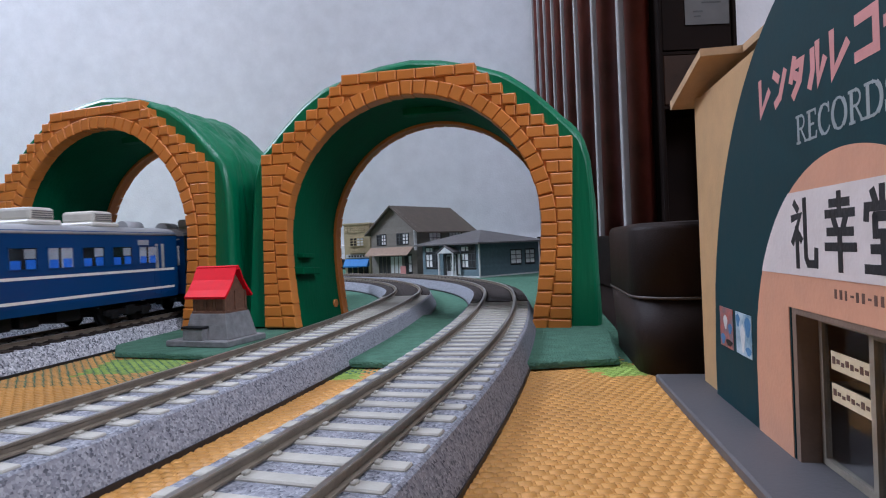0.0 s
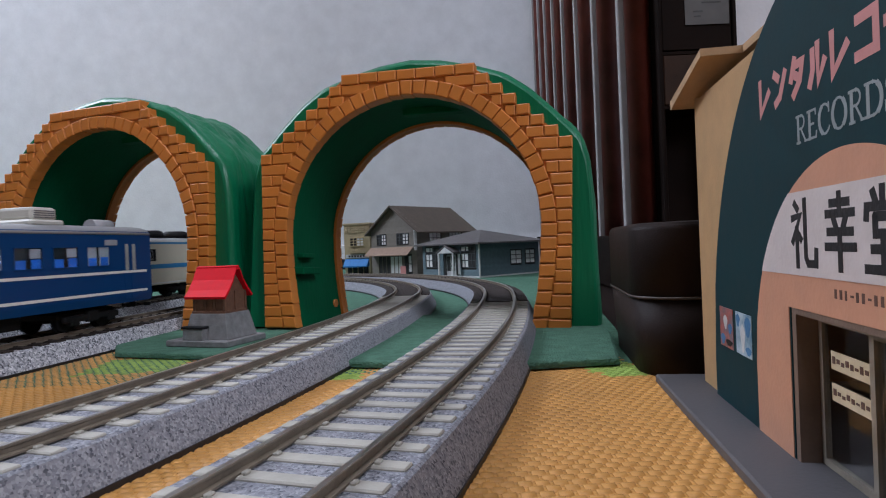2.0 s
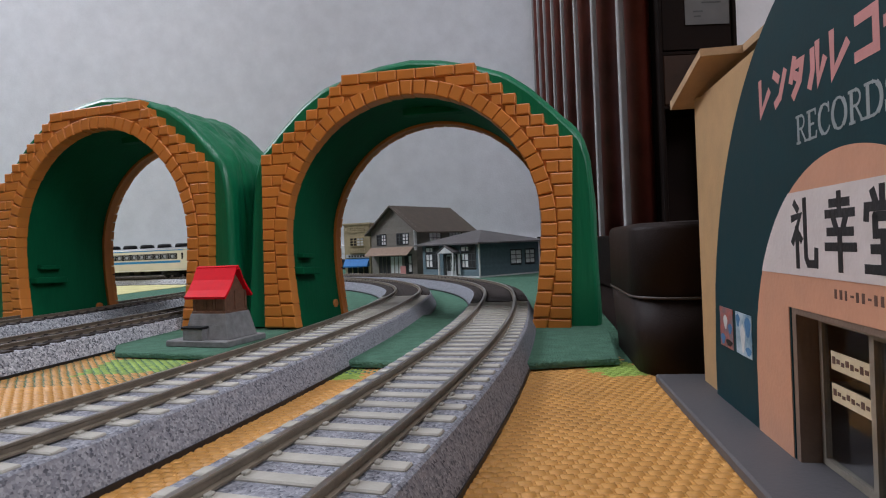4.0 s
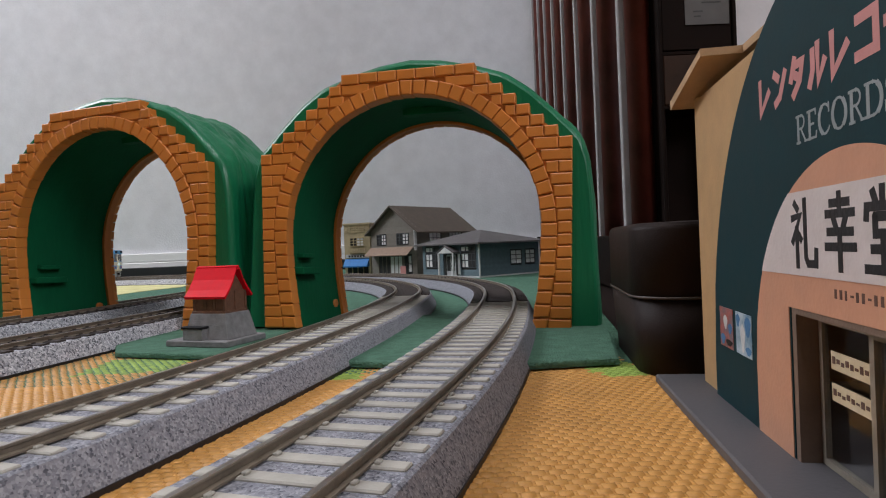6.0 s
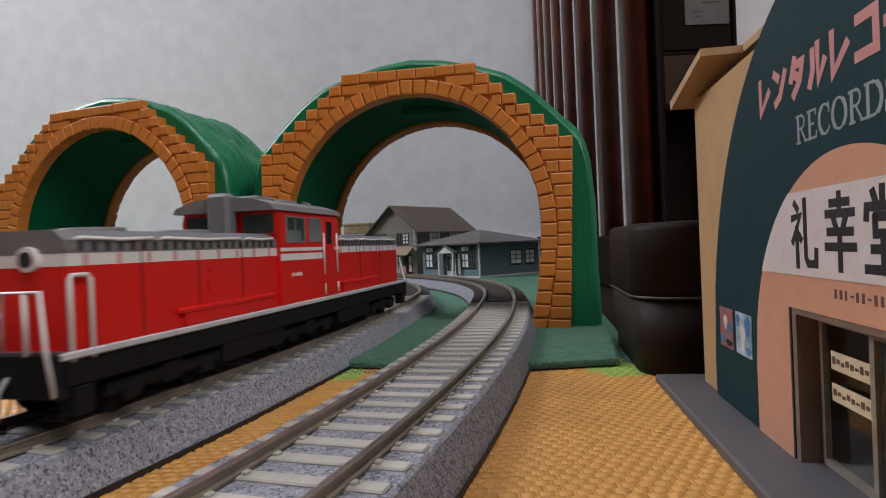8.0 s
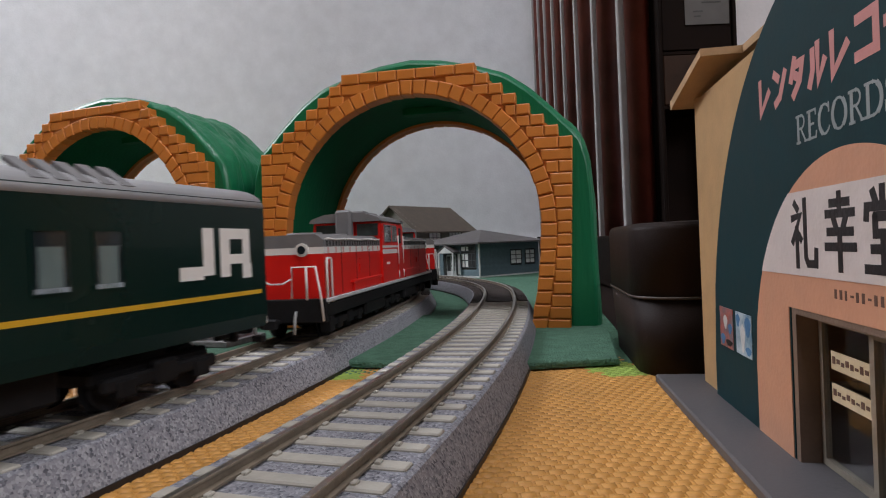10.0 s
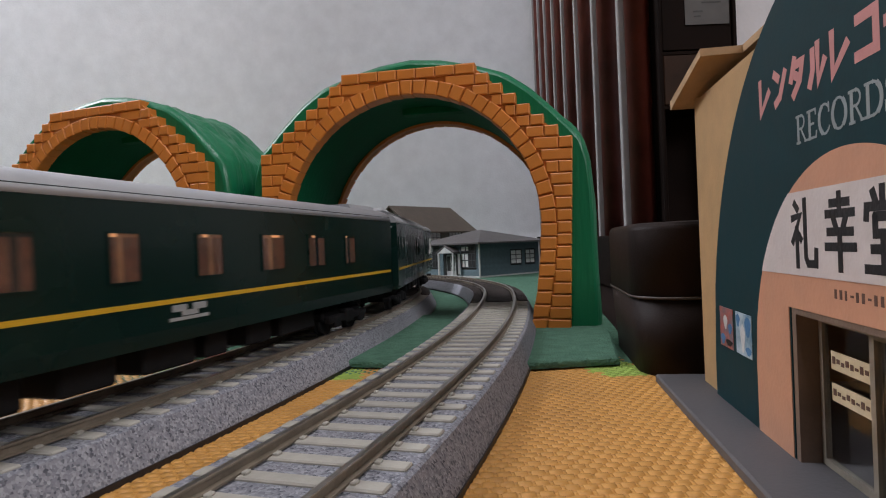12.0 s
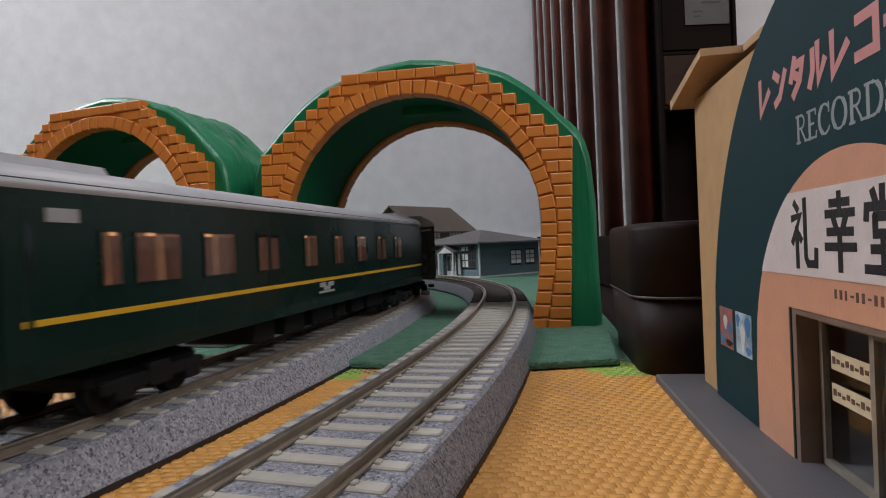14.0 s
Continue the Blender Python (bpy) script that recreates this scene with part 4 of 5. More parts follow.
def loco():
    t = thing("diesel_locomotive", "red diesel locomotive with white band and grey hood tops", "locomotive", group="red locomotives")
    H = 92.0
    part("frame", box(-15.5, 15.5, -H, H, 8.0, 12.2, 0.4), M_BLACK, t)
    for s in (-1, 1):
        part("deck_edge", box(s * 15.6 - 0.5, s * 15.6 + 0.5, -H, H, 12.6, 13.8, 0.2), M_EDGE, t, "white deck edge")
    part("deck", box(-15.1, 15.1, -H, H, 12.25, 13.6), M_GREYR, t)
    CAB0, CAB1 = -21.5, 18.0
    for nm, y0, y1, end in (("rear_hood", -H + 3, CAB0, -1), ("front_hood", CAB1, H - 8, 1)):
        W = 14.0
        hood = part(nm, hull([(-W, 13.6), (W, 13.6), (W, 27.5), (-W, 27.5)], y0, y1), M_RED, t, "red hood side")
        part("white_band", hull([(-W - .06, 27.5), (W + .06, 27.5), (W + .06, 29.6), (-W - .06, 29.6)], y0 - .06, y1 + .06), M_STRIPE, hood)
        part("hood_top", hull([(-W - .1, 29.6), (W + .1, 29.6), (W + .1, 31.8), (W - 2.4, 33.6), (-W + 2.4, 33.6), (-W - .1, 31.9)], y0 - .1, y1 + .1), M_GREYR, hood, "dark grey hood top")
        for s in (-1, 1):
            for a, b in ((0.03, 0.30), (0.33, 0.74), (0.77, 0.97)):
                ya, yb = y0 + (y1 - y0) * a, y0 + (y1 - y0) * b
                part("top_rail", tube([(s * W, ya, 31.9), (s * (W + .6), ya + .8, 32.2), (s * (W + .6), (ya + yb) / 2, 31.9), (s * (W + .6), yb - .8, 32.2), (s * W, yb, 31.9)], 0.33), M_STRIPE, hood)
            for i in range(22):
                yy = y0 + 3 + (y1 - y0 - 6) * i / 21
                part("grille_slat", box(s * (W + .12) - .14, s * (W + .12) + .14, yy - .35, yy + .35, 29.9, 31.5), M_BLACK, hood)
            part("hinge", box(s * W - .45, s * W + .45, y0 + (y1 - y0) * .55, y0 + (y1 - y0) * .55 + 2.4, 24.6, 25.3), M_RED, hood)
            part("hinge", box(s * W - .45, s * W + .45, y0 + (y1 - y0) * .55, y0 + (y1 - y0) * .55 + 2.4, 20.6, 21.3), M_RED, hood)
            n = 4 if end < 0 else 3
            for i in range(1, n):
                yy = y0 + (y1 - y0) * i / n
                part("panel_joint", box(s * W - .12, s * W + .12, yy - .18, yy + .18, 14, 31), M_REDD, hood)
            for i in range(9):
                yy = y0 + 4 + (y1 - y0 - 8) * i / 8
                part("louvre", box(s * (W + .1) - .1, s * (W + .1) + .1, yy - .45, yy + .45, 27.6, 29.5), M_PINKISH, hood)
            part("running_board", box(min(s * 12, s * 15.4), max(s * 12, s * 15.4), y0 + (3 if end > 0 else 26), y1 - (26 if end > 0 else 3), 16.6, 17.6, 0.2), M_RED, hood)
            part("side_box", box(min(s * 12, s * 15.0), max(s * 12, s * 15.0), y0 + (4 if end > 0 else 28), y1 - (28 if end > 0 else 4), 13.7, 16.7, 0.2), M_RED, hood)
            part("latch", box(s * W - .5, s * W + .5, (y0 + y1) / 2 + 3, (y0 + y1) / 2 + 4.2, 20, 23), M_RED, hood)
        ye = y1 if end > 0 else y0
        for s in (-1, 1):
            bm = bmesh.new()
            add_cyl(bm, (s * 7.2, ye + end * .3, 28.8), 2.1, 1.2, "y", 18)
            lamp = part("headlight", bm, M_STRIPE, hood, "round headlight in a white rim")
            bm = bmesh.new()
            add_cyl(bm, (s * 7.2, ye + end * .8, 28.8), 1.3, 0.8, "y", 16)
            part("lens", bm, M_GLASSD, lamp)
        for yy in (0.3, 0.7):
            bm = bmesh.new()
            add_cyl(bm, (0, y0 + (y1 - y0) * yy, 34.0), 6.0, 1.4, "z", 20)
            part("fan_cover", bm, M_GREYR, hood)
        # end platform with white rails
        yp = end * (H + 0.5)
        part("buffer_beam", box(-15.5, 15.5, min(yp, yp - end * 2), max(yp, yp - end * 2), 6.5, 13.8, 0.3), M_BLACK, t)
        for s in (-1, 1):
            part("handrail", tube([(s * 14.6, yp, 7), (s * 14.4, yp + end * 1.0, 14), (s * 12.5, yp, 23.6), (s * 5.0, yp, 23.6), (s * 4.6, yp, 14)], 0.36), M_STRIPE, t)
            part("handrail", tube([(s * 9.5, yp, 23.6), (s * 9.5, yp, 13.5)], 0.4), M_STRIPE, t)
            if s * end < 0:
                part("step_rail", tube([(s * 15.0, yp - end * 3.2, 12), (s * 15.0, yp - end * 3.2, 25.4), (s * 15.0, yp - end * 3.8, 26), (s * 15.0, yp - end * 6.8, 26), (s * 15.0, yp - end * 7.4, 25.4), (s * 15.0, yp - end * 7.4, 12)], 0.42), M_STRIPE, t)
            part("step", box(min(s * 12, s * 15.6), max(s * 12, s * 15.6), yp - end * 5 - 2, yp - end * 5 + 2, 3.2, 8.0, 0.3), M_BLACK, t)
            part("hose", tube([(s * 6, yp + end * .4, 10), (s * 6.4, yp + end * 2.6, 8), (s * 6.2, yp + end * 2.8, 3.4)], 0.45), M_DUSTY, t)
        part("chain", tube([(-4.6, yp + .3 * end, 20), (-2, yp + .6 * end, 18.6), (2, yp + .6 * end, 18.6), (4.6, yp + .3 * end, 20)], 0.3), M_STRIPE, t)
        coupler(t, yp, end)
    # cab
    cab = part("cab", hull([(-15.2, 13.8), (15.2, 13.8), (15.2, 37.6), (14.4, 40.6), (-14.4, 40.6), (-15.2, 37.6)], CAB0, CAB1), M_RED, t, "red cab")
    part("cab_roof", hull([(-15.6, 40.0), (15.6, 40.0), (14.6, 41.6), (9, 43.4), (0, 44.0), (-9, 43.4), (-14.6, 41.6)], CAB0 - 3.5, CAB1 + 1.8), M_GREYR, cab, "grey rounded cab roof")
    for s in (-1, 1):
        part("white_line", box(s * 15.25 - .12, s * 15.25 + .12, CAB0, CAB1, 28.6, 29.6), M_STRIPE, cab)
        part("white_band", box(s * 15.22 - .1, s * 15.22 + .1, CAB0, CAB1 - 13, 26.0, 27.9), M_STRIPE, cab)
        side_window(cab, s * 15.2, CAB0 + 9.0, 11.5, 31.0, 38.6, M_GREYR, M_GLASSL, [(0.0, 0.8, 0.0, 0.45, M_BLIND, "seat"), (0.46, 0.52, 0.0, 1.0, M_GREYR, "sash_bar")], lw=0.5)
        side_window(cab, s * 15.2, CAB0 + 21.5, 8.4, 31.2, 38.6, M_GREYR, M_GREYR, lw=0.5)
        door = part("cab_door", box(s * 15.2 - .3, s * 15.2 + .3, CAB1 - 12.4, CAB1 - 4.4, 14.5, 39.2, .2), M_RED, cab)
        part("door_window", box(s * 15.2 - .45, s * 15.2 + .45, CAB1 - 10.4, CAB1 - 6.4, 30.5, 37.6), M_GLASSD, door)
        for yy in (CAB1 - 13.4, CAB1 - 3.4):
            part("grab_rail", tube([(s * 16.0, yy, 21), (s * 16.0, yy, 34)], 0.27), M_STRIPE, cab)
            part("grab_rail", tube([(s * 16.0, yy, 14.6), (s * 16.0, yy, 18)], 0.27), M_STRIPE, cab)
        for i in range(4):
            part("number_bar", box(s * 15.3 - .1, s * 15.3 + .1, CAB0 + 6 + i * 1.6, CAB0 + 6.9 + i * 1.6, 21.4, 22.4), M_STRIPE, cab)
    for ye, d in ((CAB0, -1), (CAB1, 1)):
        for s in (-1, 1):
            wn = part("end_window", box(s * 9.0 - 5.4, s * 9.0 + 5.4, ye - .3, ye + .3, 33.2, 39.8, .2), M_RED, cab)
            part("pane", box(s * 9.0 - 4.6, s * 9.0 + 4.6, min(ye, ye + d * .5), max(ye, ye + d * .5), 33.9, 39.1), M_GLASSL, wn)
    part("exhaust_duct", box(-3.4, 3.4, CAB0 - 6.0, CAB0 - 1.2, 33, 45.0, 1.0), M_GREYR, t, "tall grey exhaust duct")
    for yy, zz in ((CAB0 + 10, 45), (CAB0 + 24, 44.8)):
        part("roof_vent", box(-6, 6, yy - 5, yy + 5, 43.0, zz, 0.6), M_GREYR, cab)
    bm = bmesh.new()
    add_cyl(bm, (7, CAB1 - 6, 43.9), 0.5, 4, "y", 10, 0.9)
    part("horn", bm, M_GREYR, cab)
    for y in (-64, -2, 64):
        bogie(t, y, 22 if y else 18)
    for s in (-1, 1):
        for y in (-34, 32):
            part("fuel_tank", box(min(s * 6, s * 15), max(s * 6, s * 15), y - 14, y + 14, 3.5, 9, 0.8), M_BLACK, t)
    return t


def body_section(w, z0, ze, zt, n=6):
    pts = [(-w + .6, z0), (w - .6, z0), (w, z0 + 3.0), (w, ze)]
    for i in range(1, n):
        a = math.pi / 2 * i / n
        pts.append((w * math.cos(a) ** 0.75, ze + (zt - ze) * math.sin(a)))
    pts.append((0, zt))
    pts += [(-x, z) for x, z in reversed(pts[4:-1])]
    pts += [(-w, ze), (-w, z0 + 3.0)]
    return pts


def roof_section(w, ze, zt, n=7):
    pts = []
    for i in range(n + 1):
        a = math.pi / 2 * i / n
        pts.append(((w + .12) * max(0, math.cos(a)) ** 0.7, ze + (zt + .1 - ze) * math.sin(a)))
    return pts + [(-x, z) for x, z in reversed(pts[:-1])]


def coach_base(t, L, W, Z0, ZE, ZT, paint, roof, reach=0.72):
    part("body", hull(body_section(W, Z0, ZE, ZT - .3), -L / 2, L / 2), paint, t)
    rf = part("roof", hull(roof_section(W, ZE - .4, ZT), -L / 2 - .1, L / 2 + .1), roof, t)
    for pl in rf.data.polygons:
        pl.use_smooth = abs(pl.normal.y) < 0.5
    for s in (-1, 1):
        bogie(t, s * L * 0.35)
        coupler(t, s * L / 2, s)
        def along(a, b):
            return tuple(sorted((s * (L / 2 + a * reach), s * (L / 2 + b * reach))))
        g = part("gangway", box(-4.6, 4.6, *along(0, 3.6), 11.5, 33.5, 0.6), M_BLACK, t, "dark folded gangway bellows")
        for k in range(3):
            part("fold", box(-5.0, 5.0, *along(0.5 + k * 1.1, 1.0 + k * 1.1), 11.2, 33.9, 0.1), M_GREYR, g)
        for q in ((-5.6, -4.0, 11, 34.6), (4.0, 5.6, 11, 34.6), (-4.0, 4.0, 32.6, 34.6), (-4.0, 4.0, 11, 12.4)):
            part("gangway_frame", box(q[0], q[1], *along(3.6, 4.9), q[2], q[3], 0.3), M_DUSTY, g, "pale grey gangway frame")
        for sx in (-1, 1):
            part("end_step", box(sx * 13.2 - 1.6, sx * 13.2 + 1.6, *along(-1.0, 1.6), 6.4, 8.0, 0.2), M_BLACK, t)
            part("end_rail", tube([(sx * 12.5, s * (L / 2 + .2), 15), (sx * 12.5, s * (L / 2 + 1.2), 16), (sx * 12.5, s * (L / 2 + 1.2), 30), (sx * 12.5, s * (L / 2 + .2), 31)], 0.3), paint, t)
        part("end_pipe", tube([(6.5, s * (L / 2 + .8), 36.6), (14.2, s * (L / 2 + .8), 37.4)], 0.35), M_DUSTY, t)
    rnd = random.Random(3)
    y = -L * 0.18
    while y < L * 0.2:
        w = rnd.uniform(8, 20)
        part("equipment_box", box(-11, 11, y, y + w, 4.2, Z0 + .2, 0.6), M_BLACK, t)
        y += w + rnd.uniform(3, 9)
    return rf


SPOTS = ((-92, 5.5), (-79, 13.5), (-59, 13.5), (-37, 6.5), (-16, 7.5), (8, 9), (33.5, 11), (57, 10.5), (80.5, 8))
SPOTS_B = ((-95.5, 5), (-83.5, 13), (-63.5, 12.5), (-42, 11), (-17, 9.5), (4.5, 8.5), (26.5, 10.5), (49.5, 12), (73, 11))


def green_coach(L, power, spots=SPOTS, badge=-2.0):
    kind = "dark green power car with yellow stripe and slatted grey roof" if power else "dark green sleeping car with yellow stripe and warm lit windows"
    t = thing("sleeping_coach" if not power else "power_coach", kind, "train car", group="green coaches")
    W, Z0, ZE, ZT = 16.2, 10.6, 39.6, 44.6
    rf = coach_base(t, L, W, Z0, ZE, ZT, M_GREENP, M_SILVER)
    for s in (-1, 1):
        part("stripe", box(s * W - .12, s * W + .12, -L / 2 + 3.0, L / 2 - 2, 18.7, 19.7), M_GOLD, t, "yellow stripe")
        part("end_post", box(s * 14.6 - 0.9, s * 14.6 + 0.9, L / 2 - .2, L / 2 + 1.2, 11, 37, .3), M_DUSTY, t)
        if power:
            for y, w in ((-91.5, 4), (-81.5, 6), (-69.5, 8), (-13, 6.5), (-4, 5.5), (43, 6.5), (53.5, 6)):
                side_window(t, s * W, y, w, 23.0, 33.5, M_GREENP, M_GLASSD, [(0.15, 0.85, 0.0, 0.75, M_BLIND, "blind"), (0.0, 1.0, 0.0, 0.08, M_INSIDE, "sill")], lw=0.3)
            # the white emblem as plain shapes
            q = (s * W - .15, s * W + .15)
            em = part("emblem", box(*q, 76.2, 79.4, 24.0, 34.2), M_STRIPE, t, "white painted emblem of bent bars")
            part("emblem_foot", box(*q, 69.6, 76.2, 23.2, 26.0), M_STRIPE, em)
            part("emblem_bar", box(*q, 81.4, 84.4, 23.4, 34.2), M_STRIPE, em)
            part("emblem_bar", box(*q, 84.4, 91.2, 31.8, 34.2), M_STRIPE, em)
            part("emblem_bar", box(*q, 88.8, 91.2, 28.4, 31.8), M_STRIPE, em)
            part("emblem_bar", box(*q, 84.4, 91.2, 26.2, 28.4), M_STRIPE, em)
            part("emblem_bar", box(*q, 88.6, 91.6, 22.8, 26.2), M_STRIPE, em)
        else:
            for i, (y, w) in enumerate(spots):
                a, b = ((0.0, 0.42), (0.62, 1.0)) if i % 2 else ((0.0, 0.24), (0.44, 1.0))
                lit = [(*a, 0.0, 0.92, M_CURTAIN, "curtain"), (*b, 0.0, 0.92, M_CURTAIN, "curtain")]
                if i in (0, 1, 2, 4, 5, 6, 7, 8):
                    lit.append((a[1] - 0.2 if i % 3 else b[0], a[1] if i % 3 else b[0] + 0.34, 0.93, 1.0, M_GLOWW, "reading_lamp"))
                side_window(t, s * W, y, w, 23.6, 33.4, M_GREENP, mat_warm if i in (0, 1, 2, 4, 5, 6) else M_GLASSD, lit, lw=0.35)
            door = part("door", box(s * W - .15, s * W + .15, -L / 2 + 3.5, -L / 2 + 5.0, 12, 36.5, .1), M_GREENP, t)
            part("door_window", box(s * W - .25, s * W + .25, -L / 2 + 3.9, -L / 2 + 4.6, 26, 34), M_GLASSD, door)
            part("route_sign", box(s * W - .2, s * W + .2, -L / 2 + 7.5, -L / 2 + 13.5, 34.4, 36.6), M_DUSTY, t)
            q = (s * W - .2, s * W + .2)
            em = part("emblem", box(*q, -3.2 + badge, 8.6 + badge, 15.0, 15.7), M_DUSTY, t, "small grey winged emblem")
            part("emblem_wing", box(*q, -2.4 + badge, 1.8 + badge, 16.9, 18.3), M_DUSTY, em)
            part("emblem_wing", box(*q, 3.8 + badge, 8.0 + badge, 16.9, 18.3), M_DUSTY, em)
            part("emblem_body", box(*q, 0.4 + badge, 5.2 + badge, 15.9, 17.0), M_DUSTY, em)
    if power:
        for c in (-0.36, -0.22, -0.06, 0.08, 0.22):
            for k in range(5):
                y = c * L + k * 4.2
                for s in (-1, 1):
                    bm = bmesh.new()
                    add_box(bm, -4, 4, -1.2, 1.2, -0.3, 0.5)
                    for v in bm.verts:
                        v.co = pose(s * 11.4 * MM, y * MM, 43.5 * MM, 0, s * 31, 0) @ v.co
                    part("roof_slat", bm, M_GREYR, rf)
        part("roof_box", box(-10, 10, -L / 2 + 4, -L / 2 + 24, 43.5, 46.2, 1.2), M_SILVER, rf)
    else:
        for s in (-1, 1):
            bm = bmesh.new()
            add_prism(bm, [(-12.4, 41.6), (12.4, 41.6), (10.0, 45.3), (-10.0, 45.3)], min(s * (L / 2 - 4), s * (L / 2 - 26)), max(s * (L / 2 - 4), s * (L / 2 - 26)), "xz")
            bmesh.ops.recalc_face_normals(bm, faces=bm.faces)
            part("air_conditioner", bm, M_SILVER, rf, "grey roof air conditioner")
    return t


mat_warm = mat("warm_lit_interior", (0.22, 0.10, 0.045), 0.5, var=0.3, size=0.003)


def blue_coach(L, lit):
    t = thing("blue_coach", "deep blue passenger coach with two white lines and blue seats", "train car", group="blue coaches")
    W, Z0, ZE, ZT = 16.2, 9.4, 39.4, 43.2
    rf = coach_base(t, L, W, Z0, ZE, ZT, M_BLUE, M_SILVER, 0.42)
    for s in (-1, 1):
        for z in (14.2, 22.8):
            part("stripe", box(s * W - .12, s * W + .12, -L / 2 + 3, L / 2 - 3, z - .55, z + .55), M_STRIPE, t, "white line")
        n = 10
        for i in range(n):
            y = -L / 2 + 36 + 16.2 * i
            ex = [(0.05, 0.4, 0.0, 0.42, M_SEAT, "seat"), (0.6, 0.95, 0.0, 0.45, M_SEAT, "seat"), (0.42, 0.52, 0.0, 1.0, M_BLACK, "partition"), (0.55, 0.95, 0.5, 0.95, M_INSIDE, "far_window")]
            if lit and i < 5:
                ex.append((0.05, 0.9, 0.955, 1.0, M_GLOWC, "ceiling_lamp"))
            side_window(t, s * W, y, 12.0, 25.8, 34.0, M_BLUE, M_GLASSD if i % 3 else M_INSIDE, ex, lw=0.3)
        for e in (-1, 1):
            for k in (0, 1):
                y = e * (L / 2 - 11 - k * 4.2)
                d = part("folding_door", box(s * W - .08, s * W + .08, y - 1.8, y + 1.8, 11, 36.5), M_BLUE, t)
                part("door_window", box(s * W - .32, s * W + .32, y - .9, y + .9, 23.5, 35), M_GLOWC if (lit and k == 0 and e < 0) else M_DUSTY, d)
            part("marker_plate", box(s * W - .25, s * W + .25, e * (L / 2 - 24) - 3.5, e * (L / 2 - 24) + 3.5, 34.4, 36.8, .1), M_INSIDE, t)
            wn = part("end_window", box(s * 10.4 - 3, s * 10.4 + 3, e * L / 2 - .2, e * L / 2 + .2, 24, 34, .1), M_STRIPE, t)
            part("pane", box(s * 10.4 - 2.3, s * 10.4 + 2.3, e * L / 2 - .35, e * L / 2 + .35, 24.8, 33.2), M_INSIDE, wn)
    for i in range(5):
        y = -L / 2 + 41 + 31 * i
        ac = part("air_conditioner", box(-9.5, 9.5, y - 8, y + 8, 42.4, 44.9, 0.8), M_BEIGE, rf, "beige roof air conditioner")
        part("cowl", box(-8, 8, y - 5.8, y + 5.8, 44.6, 49.8, 1.3), M_BEIGE, ac)
        for s in (-1, 1):
            for k in range(4):
                part("slot", box(s * 8.05 - .12, s * 8.05 + .12, y - 4.6, y + 4.6, 45.6 + k * .85, 46.0 + k * .85), M_GREYR, ac)
    for y in (-L / 2 + 12, L / 2 - 12):
        bm = bmesh.new()
        add_cyl(bm, (0, y, 43.2), 3.4, 11, "y", 16)
        part("vent", bm, M_SILVER, rf)
    return t


